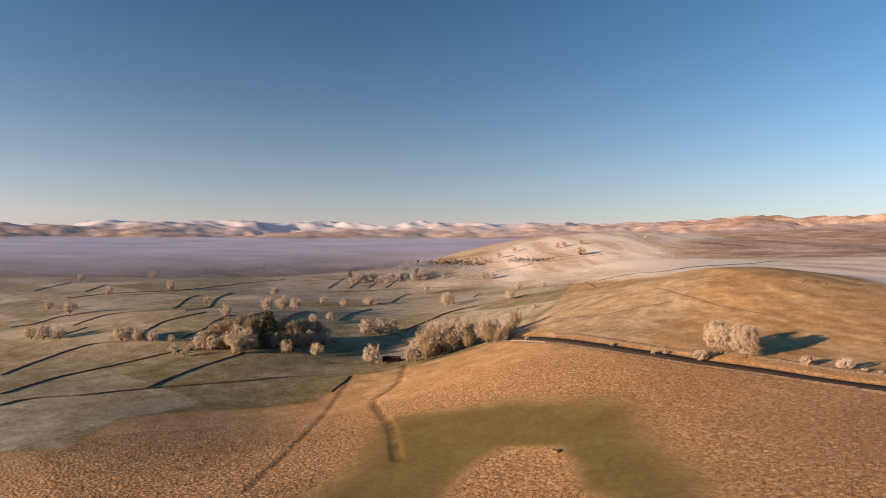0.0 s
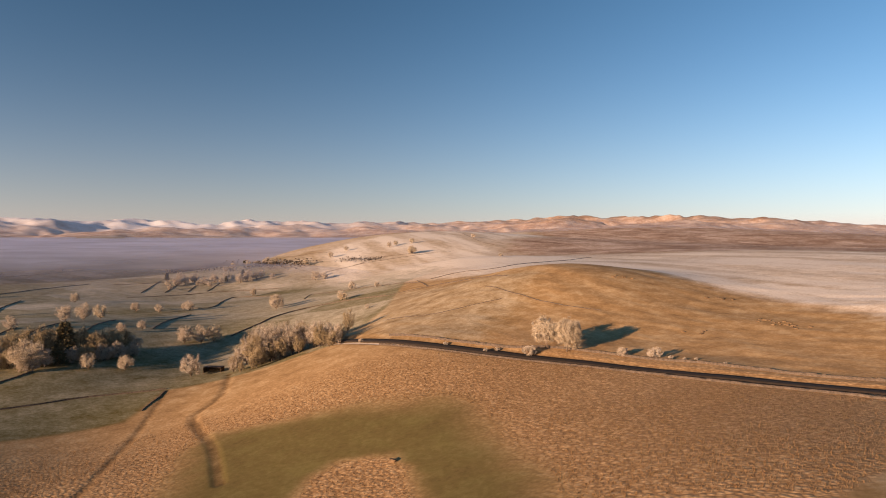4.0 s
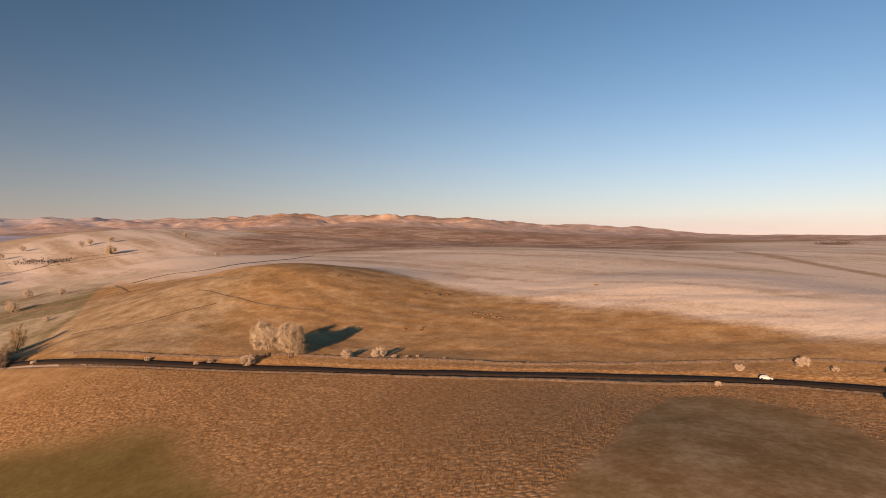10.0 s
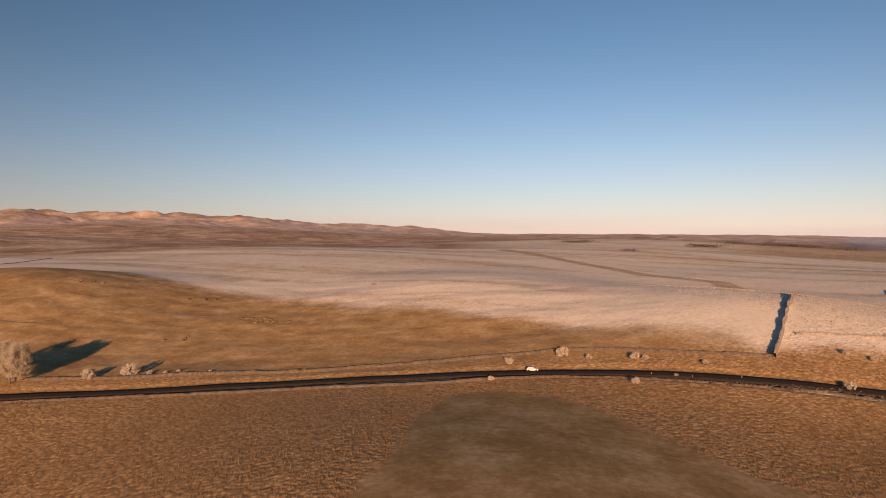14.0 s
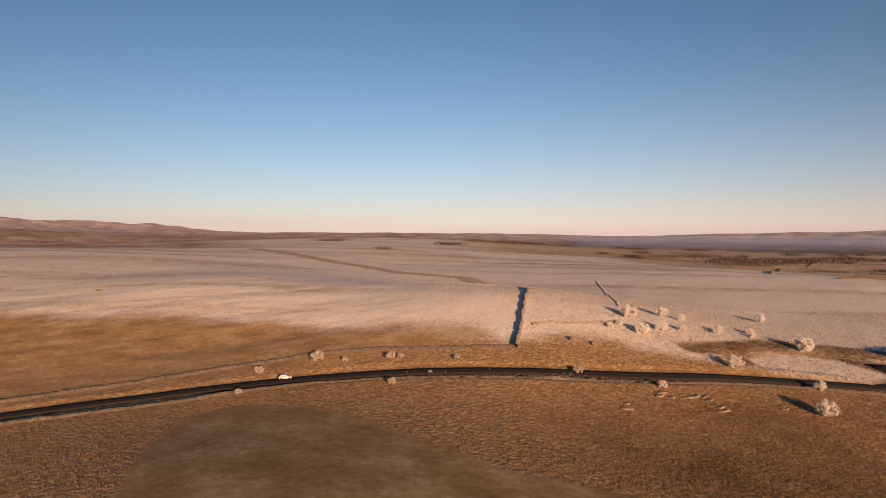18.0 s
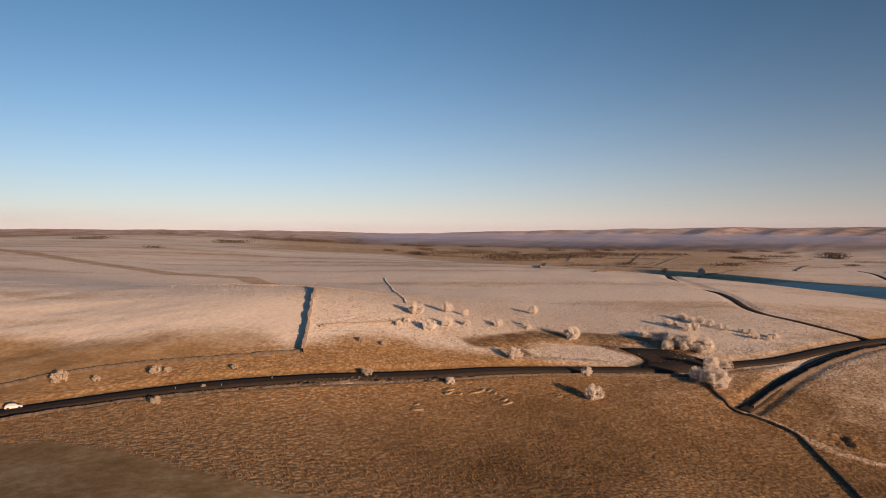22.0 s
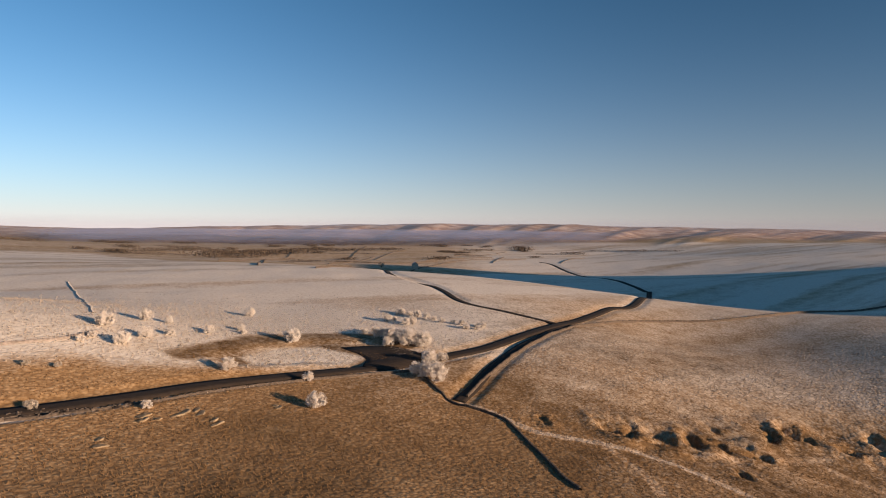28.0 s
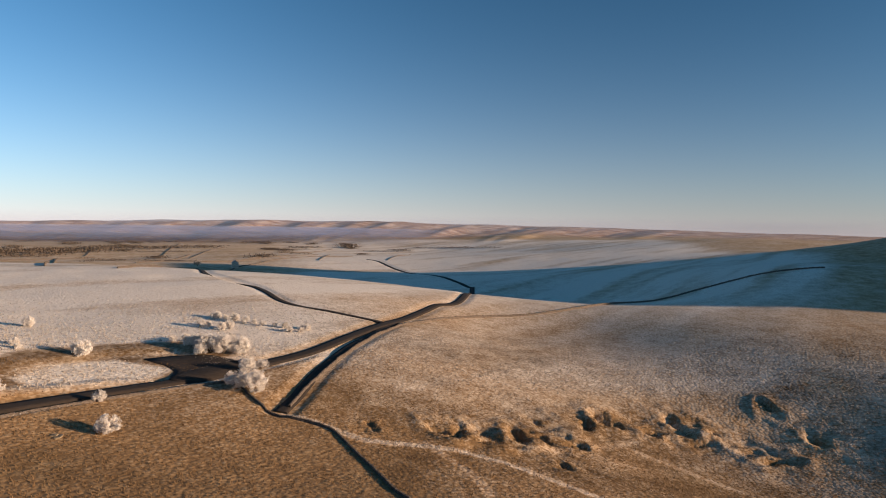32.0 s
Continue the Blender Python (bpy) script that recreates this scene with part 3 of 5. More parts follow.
def drystone(pts, tall, material=DRYSTONE, label="weathered grey drystone field wall on rough grass", step=1.5, clear=0.0):
    global WALLS
    WALLS += 1
    rng = np.random.default_rng(900 + WALLS)
    line = np.array(glide(pts, step)) if len(pts) > 2 else np.linspace(pts[0], pts[1], max(3, int(math.dist(*pts) / step)))
    if len(line) > 3:
        line = line + np.stack([fbm(line[:, 0], line[:, 1], 14, 70, 3), fbm(line[:, 0], line[:, 1], 14, 80, 3)], -1) * 2.2
    if clear:
        # kept clear of the carriageway
        road = np.array(ROAD_LINE)
        near = road[np.argmin(np.hypot(line[:, None, 0] - road[None, :, 0], line[:, None, 1] - road[None, :, 1]), 1)]
        gap = np.linalg.norm(line - near, axis=1)[:, None] + 1e-6
        line = near + (line - near) / gap * np.maximum(gap, clear)
    t = np.gradient(line, axis=0)
    t /= np.linalg.norm(t, axis=1)[:, None] + 1e-9
    nrm = np.stack([-t[:, 1], t[:, 0]], -1)
    n = len(line)
    z = roadbed(line[:, 0], line[:, 1], height(line[:, 0], line[:, 1]))
    top = tall * (1 + rng.normal(0, 0.07, n)) - 0.25 * tall * (rng.random(n) < 0.02)
    offs = [(-0.42, -0.5), (-0.40, 0.3), (-0.24, 0.97), (0.0, 1.0), (0.24, 0.97), (0.40, 0.3), (0.42, -0.5)]
    gx = np.stack([line[:, 0] + nrm[:, 0] * (o + rng.normal(0, 0.03, n)) for o, _ in offs])
    gy = np.stack([line[:, 1] + nrm[:, 1] * (o + rng.normal(0, 0.03, n)) for o, _ in offs])
    gz = np.stack([z + top * u if u > 0 else z - 0.8 for _, u in offs])
    ob = grid_mesh("drystone_wall", gx, gy, gz, False, material)
    tagged(ob, label, "drystone wall", group="drystone walls")
    # coping stones set on edge along the top
    cv, cf = [], []
    for i in range(0, n - 1):
        for u in (0.0, 0.33, 0.67):
            p = line[i] * (1 - u) + line[i + 1] * u
            h = (z[i] * (1 - u) + z[i + 1] * u) + top[i] * 0.96
            s, w, hh = step * (0.15 + 0.04 * rng.random()), 0.26 + 0.08 * rng.random(), 0.12 + 0.1 * rng.random()
            a, b = t[i], nrm[i]
            k = len(cv)
            for zz, shrink in ((h, 1.0), (h + hh, 0.75)):
                for sa, sb in ((-1, -1), (1, -1), (1, 1), (-1, 1)):
                    q = p + a * s * sa * shrink + b * w * sb * shrink
                    cv.append((q[0], q[1], zz))
            cf += [tuple(k + j for j in f) for f in ((4, 5, 6, 7), (0, 1, 5, 4), (1, 2, 6, 5), (2, 3, 7, 6), (3, 0, 4, 7))]
    stones = part("coping_stones", cv, cf, material, ob, flat=True)
    stones["kind"] = "stuff"
    return ob


drystone([(-219, 217), (-173, 211), (-142, 210), (-122, 218), (-74, 219), (-25, 215), (-1, 214), (22, 214), (42, 213), (59, 212), (79, 205), (96,
    196), (118, 187)], 0.8, clear=7.0, label="low grey drystone wall above the north verge of the road")
drystone([(-212, 204), (-162, 197), (-128, 197), (-105, 199), (-103, 199), (-58, 195), (-31, 192), (11, 186), (36, 187), (67, 183), (95, 174), (113,
    168), (163, 146), (175, 142), (191, 133), (212, 122), (229, 110)], 0.6, DRYSTONE, clear=6.0, label="low frosted drystone wall along the south verge of the road")
drystone([(118, 186), (126, 197), (141, 216), (174, 260)], 1.7, FROSTY_STONE, label="tall frosted drystone wall casting a dark shadow over the field")
drystone([(302, 364), (252, 296), (196, 225)], 0.3, LIT_RIMED_STONE, label="frosted drystone wall, paled as if sunlit, across the scrubby pasture")
drystone([(135, 202), (143, 201), (162, 198), (175, 200)], 0.7, FROSTY_STONE, label="ruined low frosted wall in the scrubby pasture")
drystone([(229, 110), (209, 93), (203, 75), (189, 64), (171, 52), (162, 46)], 0.55, label="dark drystone wall running down from the road junction")
drystone([(215, 89), (247, 89), (304, 85), (369, 73), (429, 45), (486, -30), (609, -127), (641, -197), (654, -278)], 1.2, label="drystone wall beside the sunken lane and over the moor")
for pts in [
    [(-362, -16), (-386, 7), (-394, 24), (-398, 39), (-404, 62), (-405, 82)],
    [(-334, -17), (-339, -6), (-333, 16), (-331, 41), (-324, 81), (-319, 117), (-306, 145)],
    [(-332, 43), (-359, 73), (-381, 110)],
    [(-416, -14), (-437, 3), (-453, 22), (-456, 45), (-421, 86)],
    [(-501, 19), (-523, 42)],
    [(-558, 37), (-659, 76), (-653, 110)],
    [(-659, 1), (-664, 18), (-708, 47), (-691, 86), (-548, 119)],
    [(-466, 70), (-488, 88), (-504, 112), (-516, 126)],
    [(-432, 85), (-447, 104), (-465, 117), (-488, 137)],
    [(-454, 128), (-484, 154), (-512, 177)],
    [(-452, 164), (-537, 224)],
    [(-656, 134), (-785, 181), (-845, 210)],
    [(-563, 123), (-629, 159), (-782, 216), (-880, 266)]]:
    drystone(pts, 0.5, label="dark drystone wall between green winter pastures", step=1.7)
for pts in [
    [(-898, 69), (-919, 123), (-921, 201), (-965, 268), (-1032, 353), (-1074, 425)],
    [(-965, 96), (-1072, 140)],
    [(-1028, 43), (-1147, 100)],
    [(-1797, 496), (-1869, 657), (-1907, 771), (-1921, 883)],
    [(-1038, 446), (-1012, 545)],
    [(-928, 436), (-1045, 528)],
    [(-918, 468), (-1002, 539)],
    [(-906, 497), (-971, 554)],
    [(-888, 518), (-941, 573)],
    [(-887, 397), (-867, 526), (-792, 584)],
    [(-643, 340), (-612, 359), (-776, 489), (-678, 498)],
    [(-455, 214), (-520, 262), (-561, 304)]]:
    drystone(pts, 0.6, label="distant drystone wall between misty pastures", step=3)
for pts in [
    [(-400, 244), (-413, 274), (-430, 310), (-427, 340), (-404, 352), (-351, 353)],
    [(-351, 353), (-323, 368), (-298, 371), (-219, 326)],
    [(-525, 411), (-556, 446), (-528, 448), (-451, 441), (-359, 404)],
    [(-377, 421), (-321, 370)],
    [(-361, 421), (-350, 454), (-320, 477), (-355, 732)],
    [(-1540, 1026), (-1110, 824), (-1029, 854), (-911, 871)],
    [(-829, 698), (-815, 764), (-824, 816), (-793, 871), (-720, 908)],
    [(-1028, 1323), (-796, 1095), (-682, 1013)],
    [(-280, 120), (-303, 143)],
    [(-819, 761), (-766, 851), (-745, 888)]]:
    drystone(pts, 0.7 if pts[0] == (-400, 244) else 0.3, label="drystone wall dividing sunlit hillside pastures", step=2.2)
for pts in [[(1887, 963), (1188, 651)], [(1755, 772), (1187, 594)], [(1123, 756), (1292, 853)], [(1070, 616), (1090, 514), (1235, 478)], [(1450, 516),
    (2062, 547)], [(906, 536), (1286, 642)], [(1249, 505), (1470, 428)], [(479, 303), (1220, 448), (1445, 342)], [(1281, 375), (1507, 410)],
    [(1354, 249), (1890, 271)], [(733, 606), (1109, 730)], [(480, 360), (987, 711)]]:
    drystone(pts, 1.3, label="distant drystone wall across frosty fields", step=6)
for pts in [[(-259, 258), (-223, 256), (-206, 269), (-192, 280)], [(-220, 305), (-178, 286), (-152, 282), (-134, 284)]]:
    drystone(pts, 0.12, DRYSTONE, label="broken row of stones from a fallen wall", step=2)


# ---- trees and bushes ----
def tubes(limbs, sides=5):
    verts, faces = [], []
    for a, b, ra, rb in limbs:
        d = (b - a) / (np.linalg.norm(b - a) + 1e-9)
        u = np.cross(d, (0.31, 0.77, 0.55))
        u /= np.linalg.norm(u)
        w = np.cross(d, u)
        k = len(verts)
        for c, r in ((a, ra), (b, rb)):
            for s in range(sides):
                th = 2 * math.pi * s / sides
                verts.append(tuple(c + (u * math.cos(th) + w * math.sin(th)) * r))
        faces += [(k + s, k + (s + 1) % sides, k + sides + (s + 1) % sides, k + sides + s) for s in range(sides)]
    return verts, faces


def twigs(rng, tips, count, length, width, droop=0.0):
    """Fine twigs round the branch ends: slender blades, each its own way."""
    n = len(tips) * count
    a = np.repeat(np.array([t[0] for t in tips]), count, 0)
    b = np.repeat(np.array([t[1] for t in tips]), count, 0)
    d = np.repeat(np.array([t[2] for t in tips]), count, 0)
    p = a + (b - a) * rng.random((n, 1)) * 1.1
    way = d * 0.5 + rng.normal(0, 0.75, (n, 3))
    way[:, 2] -= droop
    way /= np.linalg.norm(way, axis=1)[:, None]
    side = np.cross(way, rng.normal(0, 1, (n, 3)))
    side /= np.linalg.norm(side, axis=1)[:, None] + 1e-9
    ln = length * (0.6 + 0.8 * rng.random((n, 1)))
    wd = width * (0.6 + 0.8 * rng.random((n, 1)))
    v = np.stack([p, p + way * ln * 0.5 + side * wd, p + way * ln, p + way * ln * 0.5 - side * wd], 1).reshape(-1, 3)
    f = np.arange(n * 4).reshape(-1, 4)
    return v.tolist(), f.tolist()


def broadleaf(seed, tall, wide=0.42, low=0.12, mains=12, subs=7, per=26, twig=0.9, thick=0.1, name="frosted_tree", leaf=None, lopsided=0.25, fill=1.0):
    """A bare tree or bush: limbs reach out from the stem to a rounded, uneven crown of fine frosted twigs."""
    rng = np.random.default_rng(seed)
    limbs, tips = [], []
    stem = low < 0.09
    crown_mid, half = tall * (1 + low) / 2, tall * (1 - low) / 2
    lean = rng.normal(0, 0.04 * tall, 2)
    fork = np.array([lean[0] * 0.3, lean[1] * 0.3, tall * max(low, 0.06) * 1.1])
    top = np.array([lean[0], lean[1], tall * 0.8])
    limbs.append((np.array([0, 0, -0.4]), fork, tall * 0.024, tall * 0.02))
    if not stem:
        limbs.append((fork, fork * 0.45 + top * 0.55, tall * 0.02, tall * 0.011))
        limbs.append((fork * 0.45 + top * 0.55, top, tall * 0.011, tall * 0.004))
    bulge = rng.normal(0, lopsided, 5)
    for m in range(mains):
        th = 2 * math.pi * (m + rng.random() * 0.8) / mains * 2.618
        el = math.asin(-0.75 + 1.72 * (m + 0.5) / mains)
        k = 0.72 + 0.2 * rng.random() + bulge[0] * math.cos(th) * 0.4 + bulge[1] * math.sin(2 * th + 1) * 0.3 + bulge[2] * math.sin(3 * el + th) * 0.25
        end = np.array([lean[0] + tall * wide * k * math.cos(th) * math.cos(el), lean[1] + tall * wide * k * math.sin(th) * math.cos(el), crown_mid + half * k * math.sin(el)])
        a = fork if stem else fork + (top - fork) * min(0.85, max(0.0, (end[2] - fork[2]) / (top[2] - fork[2]) * (0.3 + 0.35 * rng.random())))
        knee = a * 0.45 + end * 0.55 + np.array([0, 0, tall * 0.03])
        limbs += [(a, knee, tall * 0.010, tall * 0.007), (knee, end, tall * 0.007, tall * 0.003)]
        tips.append((knee, end, (end - knee) / (np.linalg.norm(end - knee) + 1e-9)))
        for s in range(subs):
            p = knee + (end - knee) * rng.random()
            q = p + rng.normal(0, 1, 3) * np.array([wide, wide, 0.42]) * tall * 0.24 + (end - knee) * 0.35
            q[2] = max(q[2], tall * 0.03)
            limbs.append((p, q, tall * 0.004, tall * 0.0016))
            tips.append((p, q, (q - p) / (np.linalg.norm(q - p) + 1e-9)))
    root = new(name)
    part("trunk", *tubes(limbs), BARK, root)
    v, f = twigs(rng, tips, per, twig, thick)
    # the outer spray of the crown, in loose clumps
    ends = np.array([t[1] for t in tips])
    n = int(len(tips) * per * fill)
    p = ends[rng.integers(0, len(ends), n)] + rng.normal(0, 1, (n, 3)) * tall * np.array([wide, wide, 0.36]) * 0.1
    p[:, 2] = np.maximum(p[:, 2], tall * 0.03)
    out = p - np.array([lean[0], lean[1], crown_mid * 0.7])
    out /= np.linalg.norm(out, axis=1)[:, None] + 1e-9
    spray = list(zip(p, p + out * 0.05 * tall, out))
    v2, f2 = twigs(rng, spray, 1, twig * 0.7, thick * 0.8)
    v, f = np.concatenate([np.array(v), np.array(v2)]), f + [[i + len(v) for i in q] for q in f2]
    mid = np.array([lean[0], lean[1], crown_mid])
    reach = np.linalg.norm((v - mid) / (tall * wide * 1.06, tall * wide * 1.06, half * 1.04), axis=1)
    pull = np.where(reach > 1, (1 + (reach - 1) * 0.35) / np.maximum(reach, 1), 1)[:, None]
    v = mid + (v - mid) * pull
    v[:, 2] = np.maximum(v[:, 2], 0.02)
    part("crown", v.tolist(), f, leaf or TWIG_PALE, root, flat=True)
    return root


def conifer(seed, tall, wide):
    rng = np.random.default_rng(seed)
    root = new("conifer")
    part("trunk", *tubes([(np.array([0, 0, -0.3]), np.array([0, 0, tall * 0.98]), tall * 0.016, 0.03)], 7), BARK, root)
    n = 2600
    u = rng.random(n) ** 0.75
    h = tall * (0.08 + 0.92 * u)
    lump = 1 + 0.25 * np.sin(h * 2.2 + rng.random(n))
    r = wide * (1 - u * 0.97) ** 0.5 * np.minimum(1, 0.55 + u * 2) * lump * np.sqrt(rng.random(n) * 0.7 + 0.3)
    th = rng.random(n) * 2 * math.pi
    p = np.stack([r * np.cos(th), r * np.sin(th), h], -1)
    way = np.stack([np.cos(th), np.sin(th), rng.normal(-0.25, 0.35, n)], -1) + rng.normal(0, 0.35, (n, 3))
    way /= np.linalg.norm(way, axis=1)[:, None]
    side = np.cross(way, rng.normal(0, 1, (n, 3)))
    side /= np.linalg.norm(side, axis=1)[:, None]
    ln, wd = tall * 0.075 * (0.6 + 0.8 * rng.random((n, 1))), tall * 0.022
    v = np.stack([p - way * ln * 0.4, p + side * wd, p + way * ln, p - side * wd], 1).reshape(-1, 3)
    part("crown", v.tolist(), np.arange(n * 4).reshape(-1, 4).tolist(), NEEDLES, root, flat=True)
    return root


STOCK = {}


def plant(key, maker, size, x, y, tall, label, category, group, seed, dz=-0.1, squash=1.0):
    """One plant of a kind: the first is made at its size, the rest are copies turned and scaled."""
    rng = random.Random(seed)
    m = pose(x, y, ground_at(x, y) + dz, 0, 0, rng.uniform(0, 360))
    if key not in STOCK:
        ob = maker(size)
        STOCK[key] = (ob, size)
        s = tall / size
        for child in ob.children:
            child.data.transform(Matrix.Diagonal((s * squash, s * squash, s, 1)))
        STOCK[key] = (ob, tall)
        ob.matrix_basis = m
        made = ob
    else:
        ob, size = STOCK[key]
        s = tall / size
        made = copy_thing(ob, m @ Matrix.Diagonal((s, s, s * rng.uniform(0.92, 1.08), 1)))
    return tagged(made, label, category, group)


OAK = lambda k: (lambda s: broadleaf(10 + k, s, 0.42, 0.2, 22, 10, 100, 0.7, 0.042, leaf=TWIG_WARM, lopsided=0.3, fill=0.9))
PALE = lambda k: (lambda s: broadleaf(20 + k, s, 0.38, 0.12, 28, 11, 100, 0.6, 0.045, leaf=TWIG_WARM, lopsided=0.18, fill=2.2))
BUSH = lambda k: (lambda s: broadleaf(30 + k, s, 0.6, 0.02, 12, 7, 44, 0.36, 0.03, name="frosted_bush", lopsided=0.4, leaf=TWIG_PALE if k > 2 else TWIG_WHITE))
ROUND = lambda k: (lambda s: broadleaf(40 + k, s, 0.45, 0.05, 16, 7, 44, 0.7, 0.055, leaf=TWIG_WARM if k % 2 else TWIG_PALE, lopsided=0.3))
BIRCH = lambda k: (lambda s: broadleaf(50 + k, s, 0.3, 0.05, 15, 7, 46, 0.85, 0.05, name="birch", leaf=TWIG_DARK if k else TWIG_PALE, lopsided=0.3))
DARK = lambda k: (lambda s: broadleaf(80 + k, s, 0.42, 0.06, 16, 7, 34, 0.9, 0.1, name="copse_tree", leaf=TWIG_DARK, lopsided=0.3))
THORN = lambda k: (lambda s: broadleaf(60 + k, s, 0.52, 0.03, 15, 8, 56, 0.5, 0.036, name="frosted_thorn", lopsided=0.4, leaf=TWIG_PALE if k > 2 else TWIG_WHITE))

def thickened(trees, times, spread, seed):
    """Each tree with some smaller neighbours."""
    rng = random.Random(seed)
    return [(x + rng.gauss(0, spread) * (k > 0), y + rng.gauss(0, spread) * (k > 0), h * (1 if k == 0 else rng.uniform(0.55, 0.95)))
            for x, y, h in trees for k in range(times)]


great = [(-126, 215, 13.6), (-117, 215, 15.6)]
plant("oak", OAK(0), 16, *great[0][:2], great[0][2], "large bare frosted tree with a dark trunk beside the road", "tree", "", 1)
plant("ash", PALE(0), 16, *great[1][:2], great[1][2] * 0.88, "large hoar-white rounded tree beside the road", "tree", "", 2)
for i, (x, y, h) in enumerate([(31, 186, 1.6), (40, 204, 2.5), (58, 206, 3.6), (65, 201, 1.8), (78, 196, 2.5), (81, 195, 1.8), (70, 175, 1.9), (84, 180, 1.3), (96, 186,
    1.6), (140, 185, 2.0), (145, 180, 1.8), (125, 164, 2.8), (-95, 219, 3.8), (-83, 221, 4.6), (-77, 222, 1.7), (-72, 222, 1.3), (-68, 223,
    1.0), (-57, 220, 1.2), (-129, 206, 4.8), (-234, 212, 2.4), (-173, 206, 2.0), (-149, 203, 1.9), (-145, 206, 1.9)]):
    plant(f"verge{i % 3}", BUSH(3 + i % 3), 3, x, y, max(h, 1.2) * 0.95, "small hoar-frosted bush on the road verge", "bush", "roadside bushes", 100 + i)
for i, (x, y, h) in enumerate([(183, 205, 4.2), (173, 187, 3.5), (185, 190, 3.2), (206, 210, 3.5), (196, 190, 2.3), (212, 205, 2.3), (164, 194, 1.7), (170, 196, 1.8),
    (214, 188, 2.4), (229, 186, 2.3), (142, 147, 1.4), (263, 207, 3.1), (230, 163, 4.3), (181, 154, 3.6), (192, 133, 2.5), (172, 118, 3.7),
    (211, 187, 1.7), (224, 181, 1.8)]):
    plant(f"bush{i % 3}", BUSH(i % 3), 3, x, y, max(h, 1.8) * 1.2, "white hoar-frosted thorn bush in rough pasture", "bush", "pasture bushes", 200 + i)
for i, (x, y, h) in enumerate(thickened([(258, 139, 5.9), (256, 132, 7.2), (257, 127, 8.0), (259, 122, 6.7), (241, 112, 5.3), (220, 102, 7.8), (295, 141, 4.1), (310, 140, 3.8),
    (308, 131, 2.6), (302, 117, 3.1), (310, 112, 2.6), (316, 155, 3.4), (294, 153, 3.7), (305, 113, 2.6), (266, 146, 3.3), (314, 146, 3.8)], 2, 5, 34)):
    plant(f"thorn{i % 2}", THORN(i % 2), 6, x, y, h,
          "hoar-white thorn tree in the thicket by the lay-by", "tree", "thicket thorns", 300 + i)
for i, (x, y, h) in enumerate([(-481, 131, 9.2), (-725, 53, 13.1), (-451, 57, 10.1), (-444, 62, 9.1), (-382, 108, 16.8), (-324, 169, 11.2), (-488, 348, 13.3), (-408, 358,
    8.1), (-519, 179, 12.1), (-539, 200, 12.7), (-562, 223, 11.1), (-406, 211, 12.0), (-400, 220, 12.0), (-398, 228, 11.2), (-784, 643, 14.7),
    (-774, 653, 11.9), (-929, 198, 11.1), (-631, 286, 8.9), (-608, 298, 8.7), (-1180, 118, 12.7), (-1767, 483, 19.6), (-1258, 243, 11.4), (-780,
    869, 16.8), (-794, 40, 10.0), (-612, 327, 7.6), (-517, 7, 9.4), (-502, 13, 10.1), (-493, 22, 8.1), (-452, 53, 10.1), (-443, 63, 9.1), (-437,
    69, 7.4), (-673, 173, 8.8), (-831, 308, 11.2), (-600, 326, 10.0), (-429, 79, 4.8), (-455, 206, 6.5), (-449, 188, 6.3), (-506, 361, 13.7),
    (-416, 363, 8.2), (-493, 448, 8.6), (-809, 666, 11.3), (-436, 428, 5.6), (-788, 872, 12.7), (-888, 989, 11.9), (-831, 1129, 10.1), (-451,
    668, 5.9), (-924, 738, 10.6), (-936, 808, 11.1), (-972, 882, 10.6), (-903, 958, 10.6), (-900, 934, 10.5), (-1522, 299, 18.0), (-942, 201,
    12.1), (-1892, 693, 21.5), (-899, 115, 11.4), (-1783, 508, 23.1), (-764, 516, 10.0), (-330, 311, 3.4)]):
    plant(f"round{i % 3}", ROUND(i % 3), 11, x, y, h * 1.05, "bare frosted tree standing by a field wall", "tree", "field trees", 400 + i)
for i, (x, y, h) in enumerate([(-403, 94, 13.5), (-407, 102, 14.9), (-408, 111, 17.8), (-402, 117, 18.8), (-404, 126, 19.0), (-399, 133, 19.7), (-401, 142, 18.0), (-394,
    148, 15.8), (-398, 158, 16.9), (-400, 167, 14.2), (-393, 102, 11.4), (-385, 124, 12.9), (-385, 139, 11.5)]):
    if i % 6 == 5:
        plant("conifer0", lambda s, i=i: conifer(70 + i, s, s * 0.3), 18, x, y, h * 1.05, "dark green conifer in a mixed copse", "tree", "copse conifers", 500 + i)
    else:
        plant(f"dark{i % 2}", DARK(i % 2), 14, x, y, h * 0.95, "dark unfrosted tree in the middle of a copse", "tree", "copse trees", 500 + i)
for i, (x, y, h) in enumerate(thickened([(-400, 90, 11.5), (-395, 97, 9.9), (-389, 108, 11.4), (-385, 117, 10.6), (-386, 132, 10.0), (-386, 149, 10.9), (-387, 157, 10.2), (-399,
    173, 11.4), (-402, 84, 5.4), (-404, 74, 5.4)], 3, 9, 31)):
    plant(f"round{i % 3}", ROUND(i % 3), 11, x, y, h, "bare frosted tree at the edge of a dark copse", "tree", "copse trees", 600 + i)
